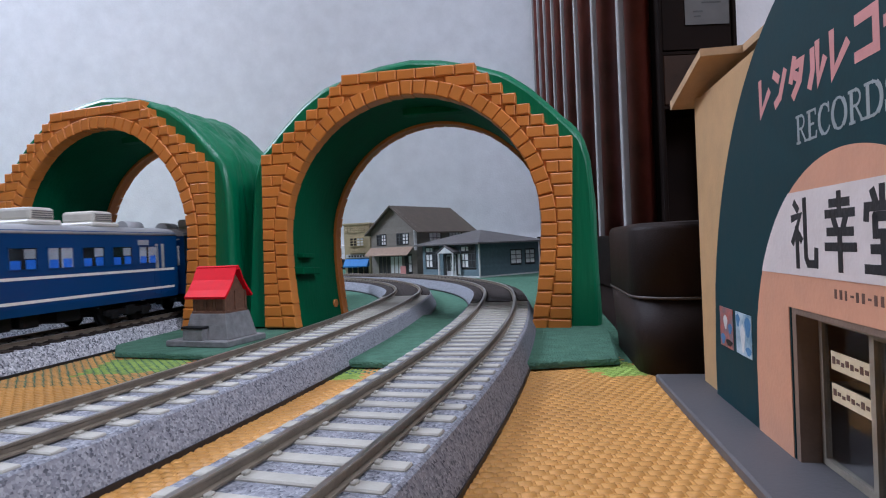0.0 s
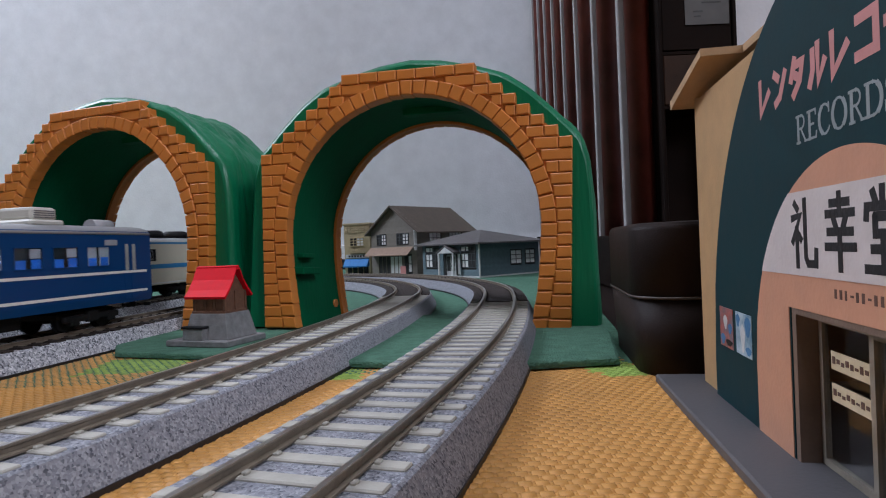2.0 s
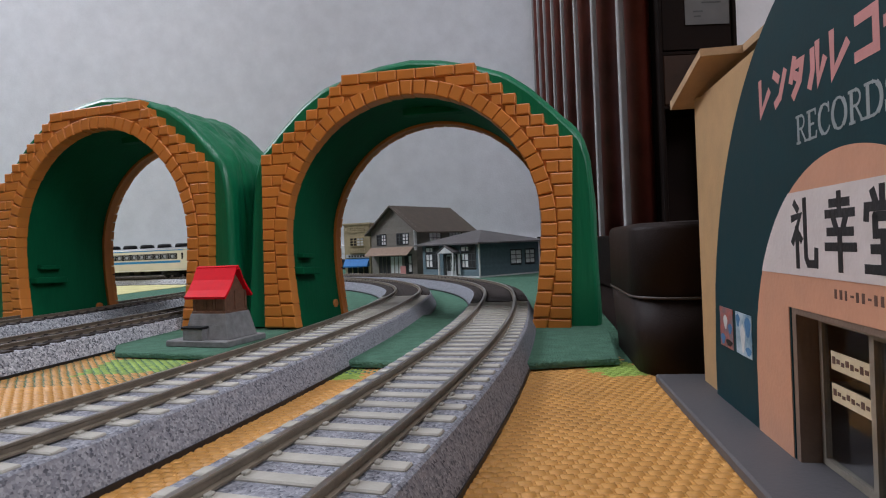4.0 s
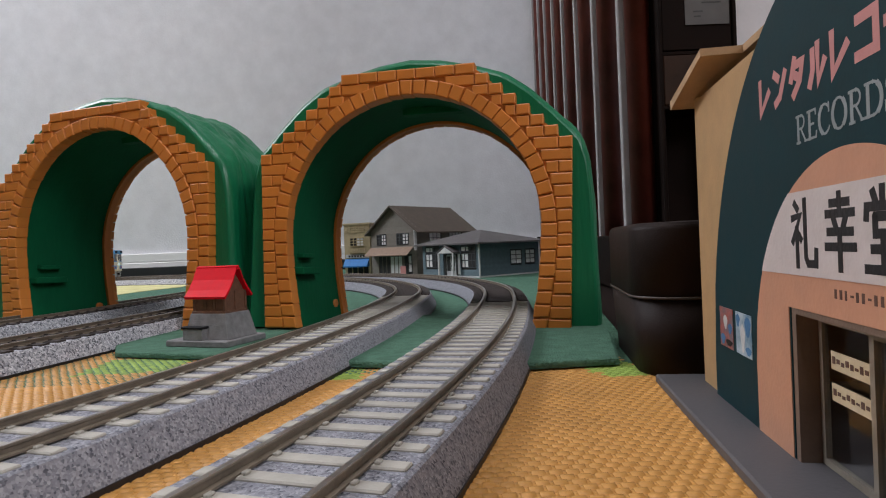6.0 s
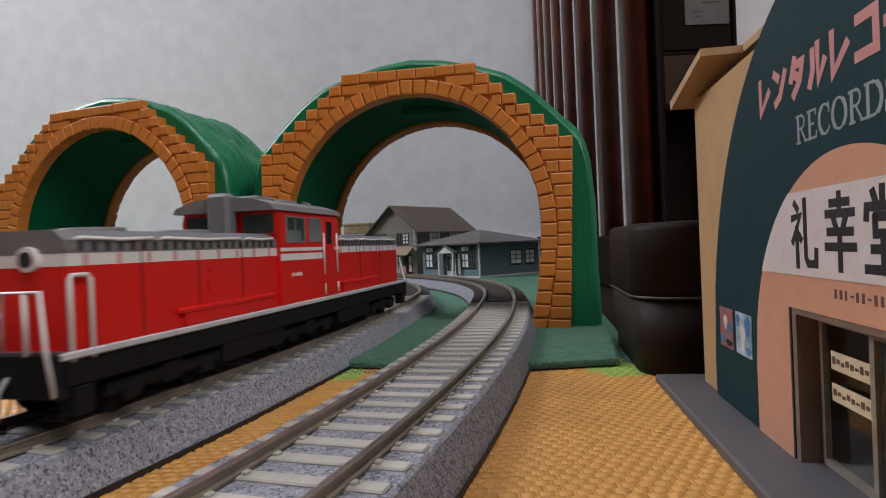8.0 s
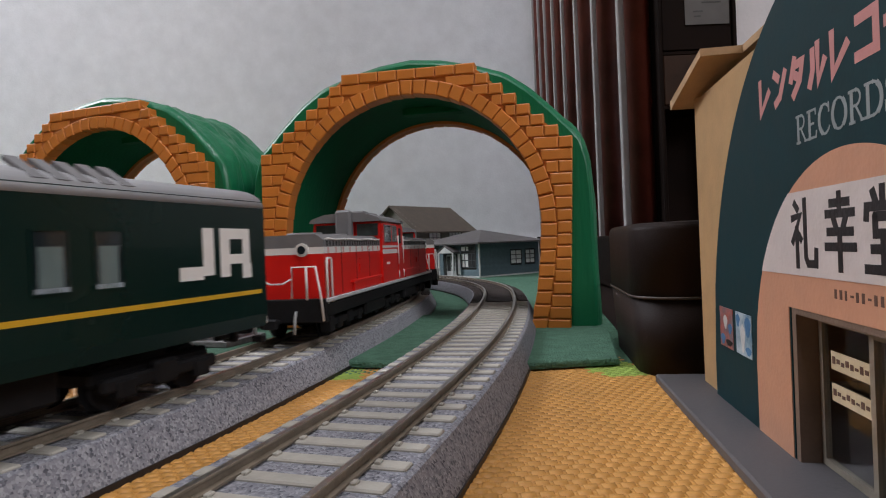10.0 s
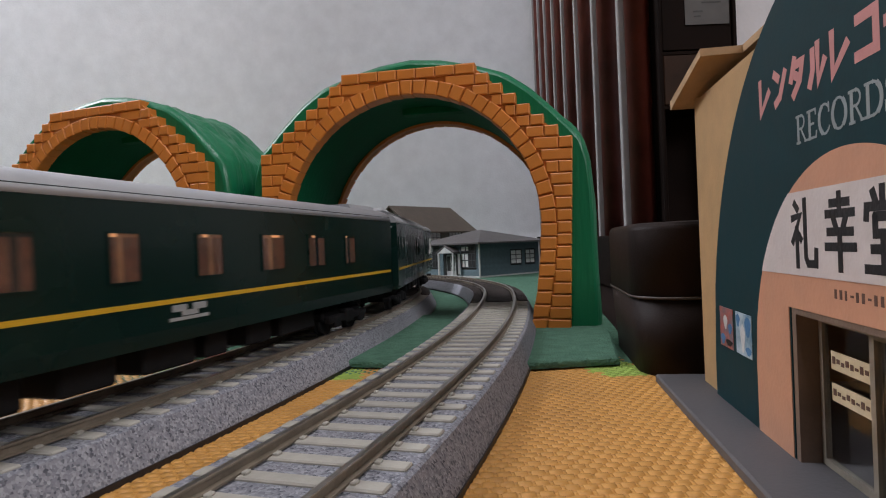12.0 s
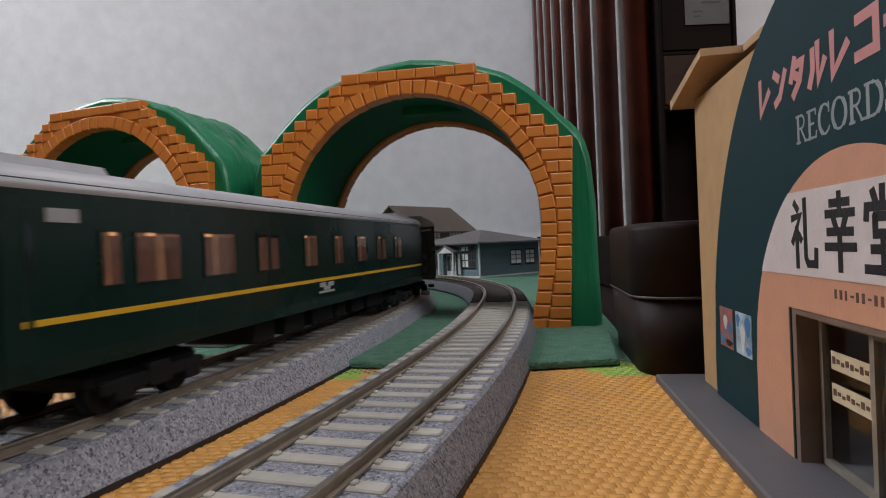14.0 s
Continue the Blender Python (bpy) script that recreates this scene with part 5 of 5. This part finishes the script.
def railcar(L, cab):
    t = thing("cream_railcar", "cream diesel railcar with blue lines" + (" and blue cab front" if cab else " and dark window band"), "train car", group="cream railcars")
    W, Z0, ZE, ZT = 16.0, 9.6, 39.2, 42.8
    rf = coach_base(t, L, W, Z0, ZE, ZT, M_CREAM, M_SILVER)
    for s in (-1, 1):
        part("line", box(s * W - .12, s * W + .12, -L / 2 + 9, L / 2 - 2, 21.0, 24.0), M_SKY, t, "blue line")
        part("line", box(s * W - .12, s * W + .12, -L / 2 + 9, L / 2 - 2, 38.0, 39.2), M_SKY, t, "blue line")
        part("sill_line", box(s * W - .13, s * W + .13, -L / 2, L / 2, 10.4, 11.4), M_STRIPE, t)
        y0 = -L / 2 + (58 if cab else 20)
        n = 7 if cab else 11
        band = part("window_band", box(s * W - .14, s * W + .14, y0 - 2, y0 + n * 13.0 + 1, 26.2, 34.4, .1), M_BLACK, t)
        for i in range(n):
            y = y0 + 6 + i * 13.0
            wn = part("window", box(s * W - .28, s * W + .28, y - 5, y + 5, 27, 33.6, .2), M_DUSTY, band)
            part("pane", box(s * W - .36, s * W + .36, y - 4.2, y + 4.2, 27.7, 33.0), M_GLASSD, wn)
            part("seat", box(s * W - .42, s * W + .42, y - 2.6, y + 2.0, 28.2, 32), M_INSIDE, wn)
        d = part("door", box(s * W - .2, s * W + .2, -L / 2 + (22 if cab else 6), -L / 2 + (29 if cab else 13), 12, 36, .15), M_CREAM, t)
        part("door_window", box(s * W - .3, s * W + .3, -L / 2 + (24 if cab else 8), -L / 2 + (27 if cab else 11), 25.5, 34.5), M_BLACK, d)
    for i in range(6):
        y = -L / 2 + (46 if cab else 22) + i * 30
        bm = bmesh.new()
        add_cyl(bm, (0, y, 45.2), 10.0, 4.6, "z", 20, 8.6)
        ac = part("roof_fan", bm, M_BLACK, rf, "black round roof fan")
        bm = bmesh.new()
        add_cyl(bm, (0, y, 47.8), 7.0, 0.8, "z", 18)
        part("fan_grille", bm, M_GREYR, ac)
    if cab:
        e = -L / 2
        part("roof_duct", box(-9, 9, e + 12, e + 38, 42.4, 46.0, 1.0), M_SILVER, rf)
        nose = part("cab_front", hull([(-15.6, 11.0), (15.6, 11.0), (15.9, 26), (15.9, 39.6), (13, 41.6), (-13, 41.6), (-15.9, 39.6), (-15.9, 26)], e - 4.6, e + .2), M_CREAM, t, "cream cab front with blue panels")
        part("visor", hull([(-16.1, 37.4), (16.1, 37.4), (16.1, 39.8), (13.2, 42.3), (-13.2, 42.3), (-16.1, 39.8)], e - 6.0, e + 1.0), M_SKY, nose, "blue roof visor")
        for s in (-1, 1):
            for k in (0, 1):
                bm = bmesh.new()
                add_cyl(bm, (s * (8.0 + k * 4.6), e - 6.2, 40.0), 1.5, 1.2, "y", 14)
                part("headlight", bm, M_BLACK, nose)
            part("blue_panel", box(min(s * 5, s * 15.8), max(s * 5, s * 15.8), e - 4.75, e - 4.5, 14.2, 19.6), M_SKY, nose)
            part("side_panel", box(s * 15.95 - .12, s * 15.95 + .12, e - 4.4, e + 7, 14.2, 20.0), M_SKY, nose)
            part("window_panel", box(s * 16.0 - .12, s * 16.0 + .12, e - 4.4, e + 7.5, 25.0, 37.4), M_SKY, nose)
            part("side_window", box(s * 16.05 - .12, s * 16.05 + .12, e - 3.6, e + 5.2, 26.6, 35.6), M_GLASSD, nose)
            fr = part("window_frame", box(min(s * 4.8, s * 15.6), max(s * 4.8, s * 15.6), e - 4.9, e - 4.55, 25.2, 37.4, .1), M_SKY, nose)
            part("front_window", box(min(s * 5.8, s * 14.8), max(s * 5.8, s * 14.8), e - 5.1, e - 4.85, 26.4, 36.4), M_GLASSD, fr)
            bm = bmesh.new()
            add_cyl(bm, (s * 11.4, e - 4.9, 17), 1.3, 0.7, "y", 14)
            part("tail_light", bm, M_REDL, nose, "red tail light")
            part("skirt", box(min(s * 4, s * 14), max(s * 4, s * 14), e - 3.6, e + 9, 2.6, 10.8, .6), M_DUSTY, t)
        dr = part("end_door", box(-4.2, 4.2, e - 5.6, e - 4.5, 12, 36.6, .3), M_CREAM, nose)
        part("door_window", box(-2.8, 2.8, e - 5.75, e - 5.55, 27.5, 35.4), M_GLASSD, dr)
        part("train_sign", box(-2.5, 2.5, e - 5.9, e - 5.55, 19.8, 23.8, .1), M_GLOWS, dr, "lit pale green train sign")
    return t


def tow_line(keys, t):
    """Straight interpolation between (seconds, millimetres), carried on past both ends."""
    for (t0, s0), (t1, s1) in zip(keys, keys[1:]):
        if t <= t1:
            break
    return s0 + (s1 - s0) * (t - t0) / (t1 - t0)


def ride(ob, line, keys, offset, length, turn=0):
    """Carry a vehicle whose middle lies offset behind the keyed end, on its two bogies."""
    times = sorted({0.0, 14.0, *[k / 5 for k in range(71)]})
    rows = []
    for t in times:
        s = tow_line(keys, t) + offset
        a, b = at(line, s + length * 0.35), at(line, s - length * 0.35)
        h = math.degrees(math.atan2(a[0] - b[0], a[1] - b[1]))
        rows.append((t, mp((a[0] + b[0]) / 2, (a[1] + b[1]) / 2, TOP, -h + turn)))
    walk(ob, rows)


def motions():
    for ob, off, ln in GREEN_TRAIN:
        ride(ob, LINE_B, [(0, -1216), (7.0, -228), (7.5, -155.5), (8.0, -80), (10.5, 275.5), (11.0, 351), (11.5, 425), (12.5, 580), (14.0, 814)], off, ln)
    for ob, off, ln in BLUE_TRAIN:
        ride(ob, LINE_C, [(0, -235), (2.4, -521), (14.0, -1170)], off, ln)
    for ob, off, ln in CREAM_TRAIN:
        ride(ob, LINE_D, [(0, -643), (2.6, -150), (3.0, -71), (5.3, 400), (5.9, 495), (8.2, 850), (14.0, 1300)], off, ln)


l1 = loco()
l2 = copy_thing(l1, Matrix())
p1 = green_coach(194, True)
g1 = green_coach(239, False)
g2 = green_coach(231, False, SPOTS_B, -9.0)
g3 = copy_thing(g1, Matrix())
GREEN_TRAIN = [(l1, -92.5, 184), (l2, -92.5 - 196, 184), (p1, -509, 194), (g1, -733, 239), (g2, -973, 231), (g3, -1214, 239)]
b1, b2 = blue_coach(203, False), blue_coach(213, True)
BLUE_TRAIN = [(b1, -101.5, 203), (b2, 5 + 106.5, 213)]
r1 = railcar(214, True)
r2 = railcar(214, False)
r3 = copy_thing(r2, Matrix())
CREAM_TRAIN = [(r1, 107, 214), (r2, 107 + 224, 214), (r3, 107 + 448, 214)]


# ---- small shrine on the felt ----
M_STONE = mat("grey_stone", (0.20, 0.20, 0.205), 0.85, var=0.2, size=0.003, bump=0.6, bsize=0.0005)
M_REDROOF = mat("red_roof_paint", (0.72, 0.004, 0.016), 0.6, var=0.05, bump=0.05, spec=0.12)
M_SHWOOD = mat("brown_model_wood", (0.16, 0.075, 0.045), 0.6, var=0.2, size=0.002)


def shrine():
    t = thing("small_shrine", "small wooden shrine with red gable roof on a grey stone plinth", "shrine", mp(-113.8, 237.0, 2.0, -20.6) @ Matrix.Diagonal((0.97, 0.82, 0.95, 1)))
    part("slab", box(0, 31.5, 0, 29.5, 0, 2.6, 0.35), M_STONE, t, "grey stone slab")
    bm = bmesh.new()
    vs = add_box(bm, 6.0, 29.0, 4.5, 26.5, 2.5, 13.4)
    for v in vs:
        if v.co.z > 0.01:
            v.co.x += (0.0178 - v.co.x) * 0.20
            v.co.y += (0.0155 - v.co.y) * 0.20
    bmesh.ops.bevel(bm, geom=list(bm.edges), offset=0.3 * MM, segments=1, affect="EDGES")
    part("plinth", bm, M_STONE, t, "tapered grey stone plinth")
    st = part("offering_stone", box(8.2, 18.4, 1.2, 5.4, 2.5, 7.4, 0.3), M_STONE, t)
    part("dark_lid", box(7.6, 19.0, 0.8, 5.6, 7.4, 8.4, 0.3), M_BLACK, st)
    part("room", box(9.6, 25.8, 7.8, 22.8, 13.4, 22.6, 0.1), M_SHWOOD, t, "brown wooden shrine room")
    for x in (9.4, 15.2, 20.0, 25.2):
        part("post", box(x, x + 1.1, 7.2, 8.0, 13.4, 22.6, 0.1), M_SHWOOD, t)
    for y in (7.4, 14.6, 22.0):
        part("post", box(25.6, 26.4, y, y + 1.1, 13.4, 22.6, 0.1), M_SHWOOD, t)
    part("sill", box(9.0, 26.4, 7.0, 23.4, 13.3, 14.4, 0.15), M_SHWOOD, t)
    for x0, x1 in ((10.8, 14.8), (16.6, 19.6), (21.4, 24.8)):
        part("door_panel", box(x0, x1, 7.5, 7.85, 15.2, 21.4, 0.1), M_SHWOOD, t)
    # gable roof with a slight concave sweep
    def roof_poly(th):
        up = [(-10.2, 20.6), (-7.4, 23.2), (-4.0, 27.4), (-1.1, 32.6), (1.1, 32.6), (4.0, 27.4), (7.4, 23.2), (10.2, 20.6)]
        dn = [(x * 0.97, z - th) for x, z in reversed(up)]
        return up + dn
    bm = bmesh.new()
    add_prism(bm, [(15.3 + y, z) for y, z in roof_poly(1.0)], 6.6, 28.0, "yz")
    bmesh.ops.recalc_face_normals(bm, faces=bm.faces)
    part("roof", bm, M_REDROOF, t, "bright red curved gable roof")
    part("ridge", box(6.6, 28.0, 14.1, 16.5, 32.3, 33.4, 0.4), M_REDROOF, t)
    part("gable", prism([(15.3 - 7, 22.6), (15.3 + 7, 22.6), (15.3, 31.0)], 10.0, 25.6, "yz"), M_SHWOOD, t)
    return t


shrine()

# ---- model houses by the far curve ----
M_CLAP1 = mat("grey_clapboard", (0.16, 0.145, 0.12), 0.7, var=0.12, rand=0.08)
M_CLAP2 = mat("blue_clapboard", (0.095, 0.15, 0.175), 0.7, var=0.12, rand=0.08)
M_ROOFB = mat("brown_roof", (0.095, 0.075, 0.058), 0.75, var=0.15, size=0.01)
M_ROOFG = mat("grey_roof", (0.085, 0.08, 0.08), 0.75, var=0.15, size=0.01)
M_AWN = mat("tan_awning", (0.22, 0.15, 0.105), 0.75)
M_YELB = mat("cream_plaster", (0.40, 0.33, 0.20), 0.8, var=0.12, size=0.008)
M_AWNB = mat("blue_awning", (0.02, 0.16, 0.42), 0.6)
M_SASH = mat("dark_sash", (0.05, 0.055, 0.06), 0.6)
M_DARKIN = mat("dark_room", (0.012, 0.012, 0.013), 0.6)
M_LINT = mat("pale_sash", (0.55, 0.56, 0.56), 0.5)


def boards(t, axis, x0, x1, y, z0, z1, out, material, pitch=3.6, holes=()):
    """Lapped boards on a wall along x (axis 'x') or y, broken round the holes (a0, a1, z0, z1)."""
    n = int((z1 - z0) / pitch)
    for i in range(n):
        za, zb = z0 + i * pitch, z0 + (i + 1) * pitch + 0.3
        runs = [(x0, x1)]
        for a0, a1, h0, h1 in holes:
            if zb > h0 and za < h1:
                runs = [r for lo, hi in runs for r in ((lo, min(hi, a0)), (max(lo, a1), hi)) if r[1] - r[0] > 0.5]
        for lo, hi in runs:
            prof = [(y, za), (y + out * 1.0, za), (y + out * 0.25, zb), (y, zb)]
            bm = bmesh.new()
            if axis == "x":
                add_prism(bm, prof, lo, hi, "yz")
            else:
                add_prism(bm, prof, lo, hi, "xz")
            bmesh.ops.recalc_face_normals(bm, faces=bm.faces)
            part("board", bm, material, t)


def sash(t, axis, a0, a1, z0, z1, y, out, cols=2, rows=2, material=None, pale=False):
    """A window: dark recess, frame and glazing bars; white panes paint light coming through."""
    m = material or M_SASH
    def bx(u0, u1, d0, d1, w0, w1):
        lo, hi = min(y + out * d0, y + out * d1), max(y + out * d0, y + out * d1)
        return box(u0, u1, lo, hi, w0, w1) if axis == "x" else box(lo, hi, u0, u1, w0, w1)
    # pale windows are white all over, for the light from behind them
    wn = part("window", bx(a0, a1, 0.05, 0.5, z0, z1), M_WHITE if pale else M_DARKIN, t, "pale window with dark bars" if pale else "dark window with glazing bars")
    for u0, u1, w0, w1 in ((a0 - .6, a0 + .3, z0 - .6, z1 + .6), (a1 - .3, a1 + .6, z0 - .6, z1 + .6), (a0 + .3, a1 - .3, z1 - .3, z1 + .6), (a0 + .3, a1 - .3, z0 - .6, z0 + .3)):
        part("frame", bx(u0, u1, 0.0, 1.5, w0, w1), m, wn)
    th = 0.4 if pale else 0.55
    for i in range(1, cols):
        u = a0 + (a1 - a0) * i / cols
        part("glazing_bar", bx(u - th, u + th, 0.4, 1.1, z0, z1), m, wn)
    for j in range(1, rows):
        w = z0 + (z1 - z0) * j / rows
        part("glazing_bar", bx(a0, a1, 0.45, 1.05, w - th, w + th), m, wn)
    # white panel in place of light showing through the panes
    part("blind", bx(a0 + (a1 - a0) * (0.5 if axis == "x" else 0.04), a1 - .3, 0.5, 0.62, z0 + .3, z1 - .3), M_WHITE, wn, "white panel painting the light seen through the window")


def axes(ox, oy, ux, uy, vx, vy):
    return Matrix(((ux, vx, 0, ox * MM), (uy, vy, 0, oy * MM), (0, 0, 1, 0), (0, 0, 0, 1)))


def gable_house():
    # local x along the gable front (from far to near corner), y along the side wall away from it
    t = thing("two_storey_house", "two-storey grey-brown clapboard model house with brown gable roof and awning", "model house",
              axes(-104.2, 857.2, 0.766, -0.643, 0.643, 0.766))
    W, D, ZE, ZR = 89.0, 125.0, 63.0, 96.0
    part("core", box(0.5, W - 0.5, 0.5, D - 0.5, 0, ZE - .5), M_DARKIN, t)
    part("gable_core", prism([(0.5, ZE - .5), (W - .5, ZE - .5), (W / 2, ZR - 1.5)], 0.5, D - .5), M_CLAP1, t)
    holes = [(12, 31, 43, 58), (52, 75, 43, 58), (14, 62, 2, 27), (66, 80, 4, 27)]
    boards(t, "x", 0, W, 0.5, 0, ZE, -1, M_CLAP1, 4.2, holes)
    for i in range(7):
        za = ZE + i * 4.2
        w = (ZR - za) / (ZR - ZE) * W / 2
        bm = bmesh.new()
        add_prism(bm, [(0.5, za), (-0.5, za), (0.25, za + 4.4), (0.5, za + 4.4)], W / 2 - w, W / 2 + w, "yz")
        bmesh.ops.recalc_face_normals(bm, faces=bm.faces)
        part("board", bm, M_CLAP1, t)
    boards(t, "y", 0, D, W - .5, 0, ZE, 1, M_CLAP1, 4.2, [(26, 52, 43, 58), (70, 100, 43, 58)])
    sash(t, "x", 12.5, 30.5, 43.5, 57.5, 0.5, -1, 4, 3)
    sash(t, "x", 52.5, 74.5, 43.5, 57.5, 0.5, -1, 4, 3)
    sash(t, "x", 14.5, 61.5, 2.5, 26.5, 0.5, -1, 6, 1, M_CLAP1)
    sash(t, "x", 66.5, 79.5, 4.5, 26.5, 0.5, -1, 2, 2)
    sash(t, "y", 26.5, 51.5, 43.5, 57.5, W - .5, 1, 3, 2, pale=True)
    sash(t, "y", 70.5, 99.5, 43.5, 57.5, W - .5, 1, 4, 2, pale=True)
    for s in (-1, 1):
        o = 8.0
        e = (W / 2 + s * (W / 2 + o), ZE - o * (ZR - ZE) / (W / 2))
        part("roof", prism([(W / 2, ZR), (e[0], e[1]), (e[0], e[1] + 2.2), (W / 2, ZR + 2.4)], -6, D + 6), M_ROOFB, t, "brown sloping roof")
    part("awning", prism([(0.4, 40), (-13, 28.5), (-13, 27.6), (0.4, 38.4)], -2, W - 6, "yz"), M_AWN, t, "tan sloping awning")
    part("hanging_sign", box(W + 1, W + 2.2, -6, -1, 34, 62, .2), M_LINT, t, "white vertical sign")
    return t


def hip_house():
    # local x from the near corner along the entrance wall, y along the other wall
    t = thing("blue_house", "single-storey blue clapboard model house with grey hip roof and porch", "model house",
              axes(42.0, 683.0, -0.6, 0.8, 0.8, 0.6))
    W, D, ZE, ZR = 115.0, 98.0, 40.0, 57.0
    part("core", box(0.5, W - .5, 0.5, D - .5, 0, ZE - .3), M_DARKIN, t)
    boards(t, "x", 0, W, 0.5, 0, ZE, -1, M_CLAP2, 2.8, [(6, 34, 11, 37), (38, 70, 0, 28), (78, 108, 11, 37)])
    boards(t, "y", 0, D, 0.5, 0, ZE, -1, M_CLAP2, 2.8, [(49, 68, 13, 30), (74, 91, 13, 30)])
    for x0, x1 in ((6.5, 33.5), (78.5, 107.5)):
        sash(t, "x", x0, x1, 11.5, 28, 0.5, -1, 4, 2)
        sash(t, "x", x0, x1, 31, 36.5, 0.5, -1, 3, 1)
    sash(t, "y", 49.5, 67.5, 13.5, 29.5, 0.5, -1, 2, 3, pale=True)
    sash(t, "y", 74.5, 90.5, 13.5, 29.5, 0.5, -1, 2, 3, pale=True)
    part("corner_trim", box(-1.2, 0.4, -1.2, 0.4, 0, ZE), M_LINT, t)
    part("base_trim", box(0, W, -1.6, 0.3, -.5, 1.2), M_LINT, t)
    part("base_trim", box(-1.6, 0.3, 0, D, -.5, 1.2), M_LINT, t)
    o = 8
    bm = bmesh.new()
    c = [bm.verts.new(Vector(v) * MM) for v in ((-o, -o, ZE - 1), (W + o, -o, ZE - 1), (W + o, D + o, ZE - 1), (-o, D + o, ZE - 1))]
    d = [bm.verts.new(v.co + Vector((0, 0, .0018))) for v in c]
    r0, r1 = bm.verts.new(Vector((W / 2 - 6, D / 2, ZR)) * MM), bm.verts.new(Vector((W / 2 + 6, D / 2, ZR)) * MM)
    bm.faces.new(c)
    for i in range(4):
        bm.faces.new((c[i], c[(i + 1) % 4], d[(i + 1) % 4], d[i]))
    bm.faces.new((d[0], d[1], r1, r0)), bm.faces.new((d[1], d[2], r1)), bm.faces.new((d[2], d[3], r0, r1)), bm.faces.new((d[3], d[0], r0))
    bmesh.ops.recalc_face_normals(bm, faces=bm.faces)
    part("roof", bm, M_ROOFG, t, "grey hip roof")
    # porch
    porch = part("porch_roof", prism([(36, 28.5), (54, 37), (72, 28.5), (72, 30), (54, 38.8), (36, 30)], -10, 1.0), M_ROOFG, t)
    part("porch_gable", prism([(38, 29), (54, 36.6), (70, 29)], -9.4, -8.8), M_LINT, porch)
    for x in (38.5, 67.5):
        part("porch_post", box(x, x + 2, -9.4, -7.6, 0, 29), M_LINT, porch)
    door = part("door", box(45, 63, -.4, 0.6, 0, 27, .2), M_LINT, t, "pale glazed double door")
    for x in (46.5, 55):
        part("door_pane", box(x, x + 6.5, -.8, -.3, 7, 25), M_DARKIN, door)
    part("banner", box(33, 37, -3, -2.6, 3, 28), M_LINT, t, "white cloth banner")
    return t


def corner_shop():
    t = thing("cream_shop", "narrow cream plaster model shop with blue awning and flat roof", "model house", axes(-152.0, 905.0, 0.97, -0.24, 0.24, 0.97))
    W, D, Z = 42.0, 70.0, 79.0
    part("wall", box(0, W, 0, D, 0, Z), M_YELB, t)
    part("parapet", box(-1.5, W + 1.5, -1.5, D, Z - 3, Z, .3), M_YELB, t)
    for i in range(3):
        for k in range(7):
            part("frieze_tile", box(2 + k * 5.6, 6.4 + k * 5.6, -.8, .1, Z - 8 - i * 3.4, Z - 5.6 - i * 3.4, .2), M_YELB, t)
    sash(t, "x", 10, 32, 44, 56, 0.0, -1, 4, 3, M_YELB)
    bal = part("balcony", box(8, 34, -3.5, 0, 33, 34.2), M_YELB, t)
    for k in range(10):
        part("baluster", box(8.6 + k * 2.7, 9.6 + k * 2.7, -3.4, -2.8, 34, 41), M_YELB, bal)
    part("sign_board", box(2, 40, -1.4, 0, 25.5, 31, .2), M_LINT, t)
    for k in range(6):
        part("sign_bar", box(7 + k * 4.6, 9.8 + k * 4.6, -1.7, -1.3, 26.8, 29.6), M_BLACK, t)
    part("awning", prism([(0, 24.5), (-11, 13.5), (-11, 11.5), (0, 13)], 1, 40, "yz"), M_AWNB, t, "bright blue awning")
    for k in range(4):
        part("shop_window", box(4 + k * 9, 11 + k * 9, -.4, .1, 1, 12), M_DARKIN, t)
    return t


gable_house()
hip_house()
corner_shop()
sgn = thing("standing_sign", "small pink standing sign before the house", "sign", mp(-56, 800, -0.6, -35))
part("board", prism([(-4.6, 0), (4.6, 0), (5.2, 13.5), (-4.0, 13.5)], 0, 0.8), M_PINK, sgn)
part("leg", box(-3, 3, .8, 3.4, 0, 1, .1), M_BLACK, sgn)
ut = thing("utility_post", "dark utility post with white plate beside the blue house", "post", mp(131, 772, -0.6, 0))
part("post", box(-2.5, 2.5, 0, 4, 0, 45, .4), M_BLACK, ut)
part("cap", box(-6, 6, -2, 6, 43, 46, .8), M_BLACK, ut)
part("plate", box(-9, -3.5, 1, 2, 0, 40, .2), M_LINT, ut)

motions()
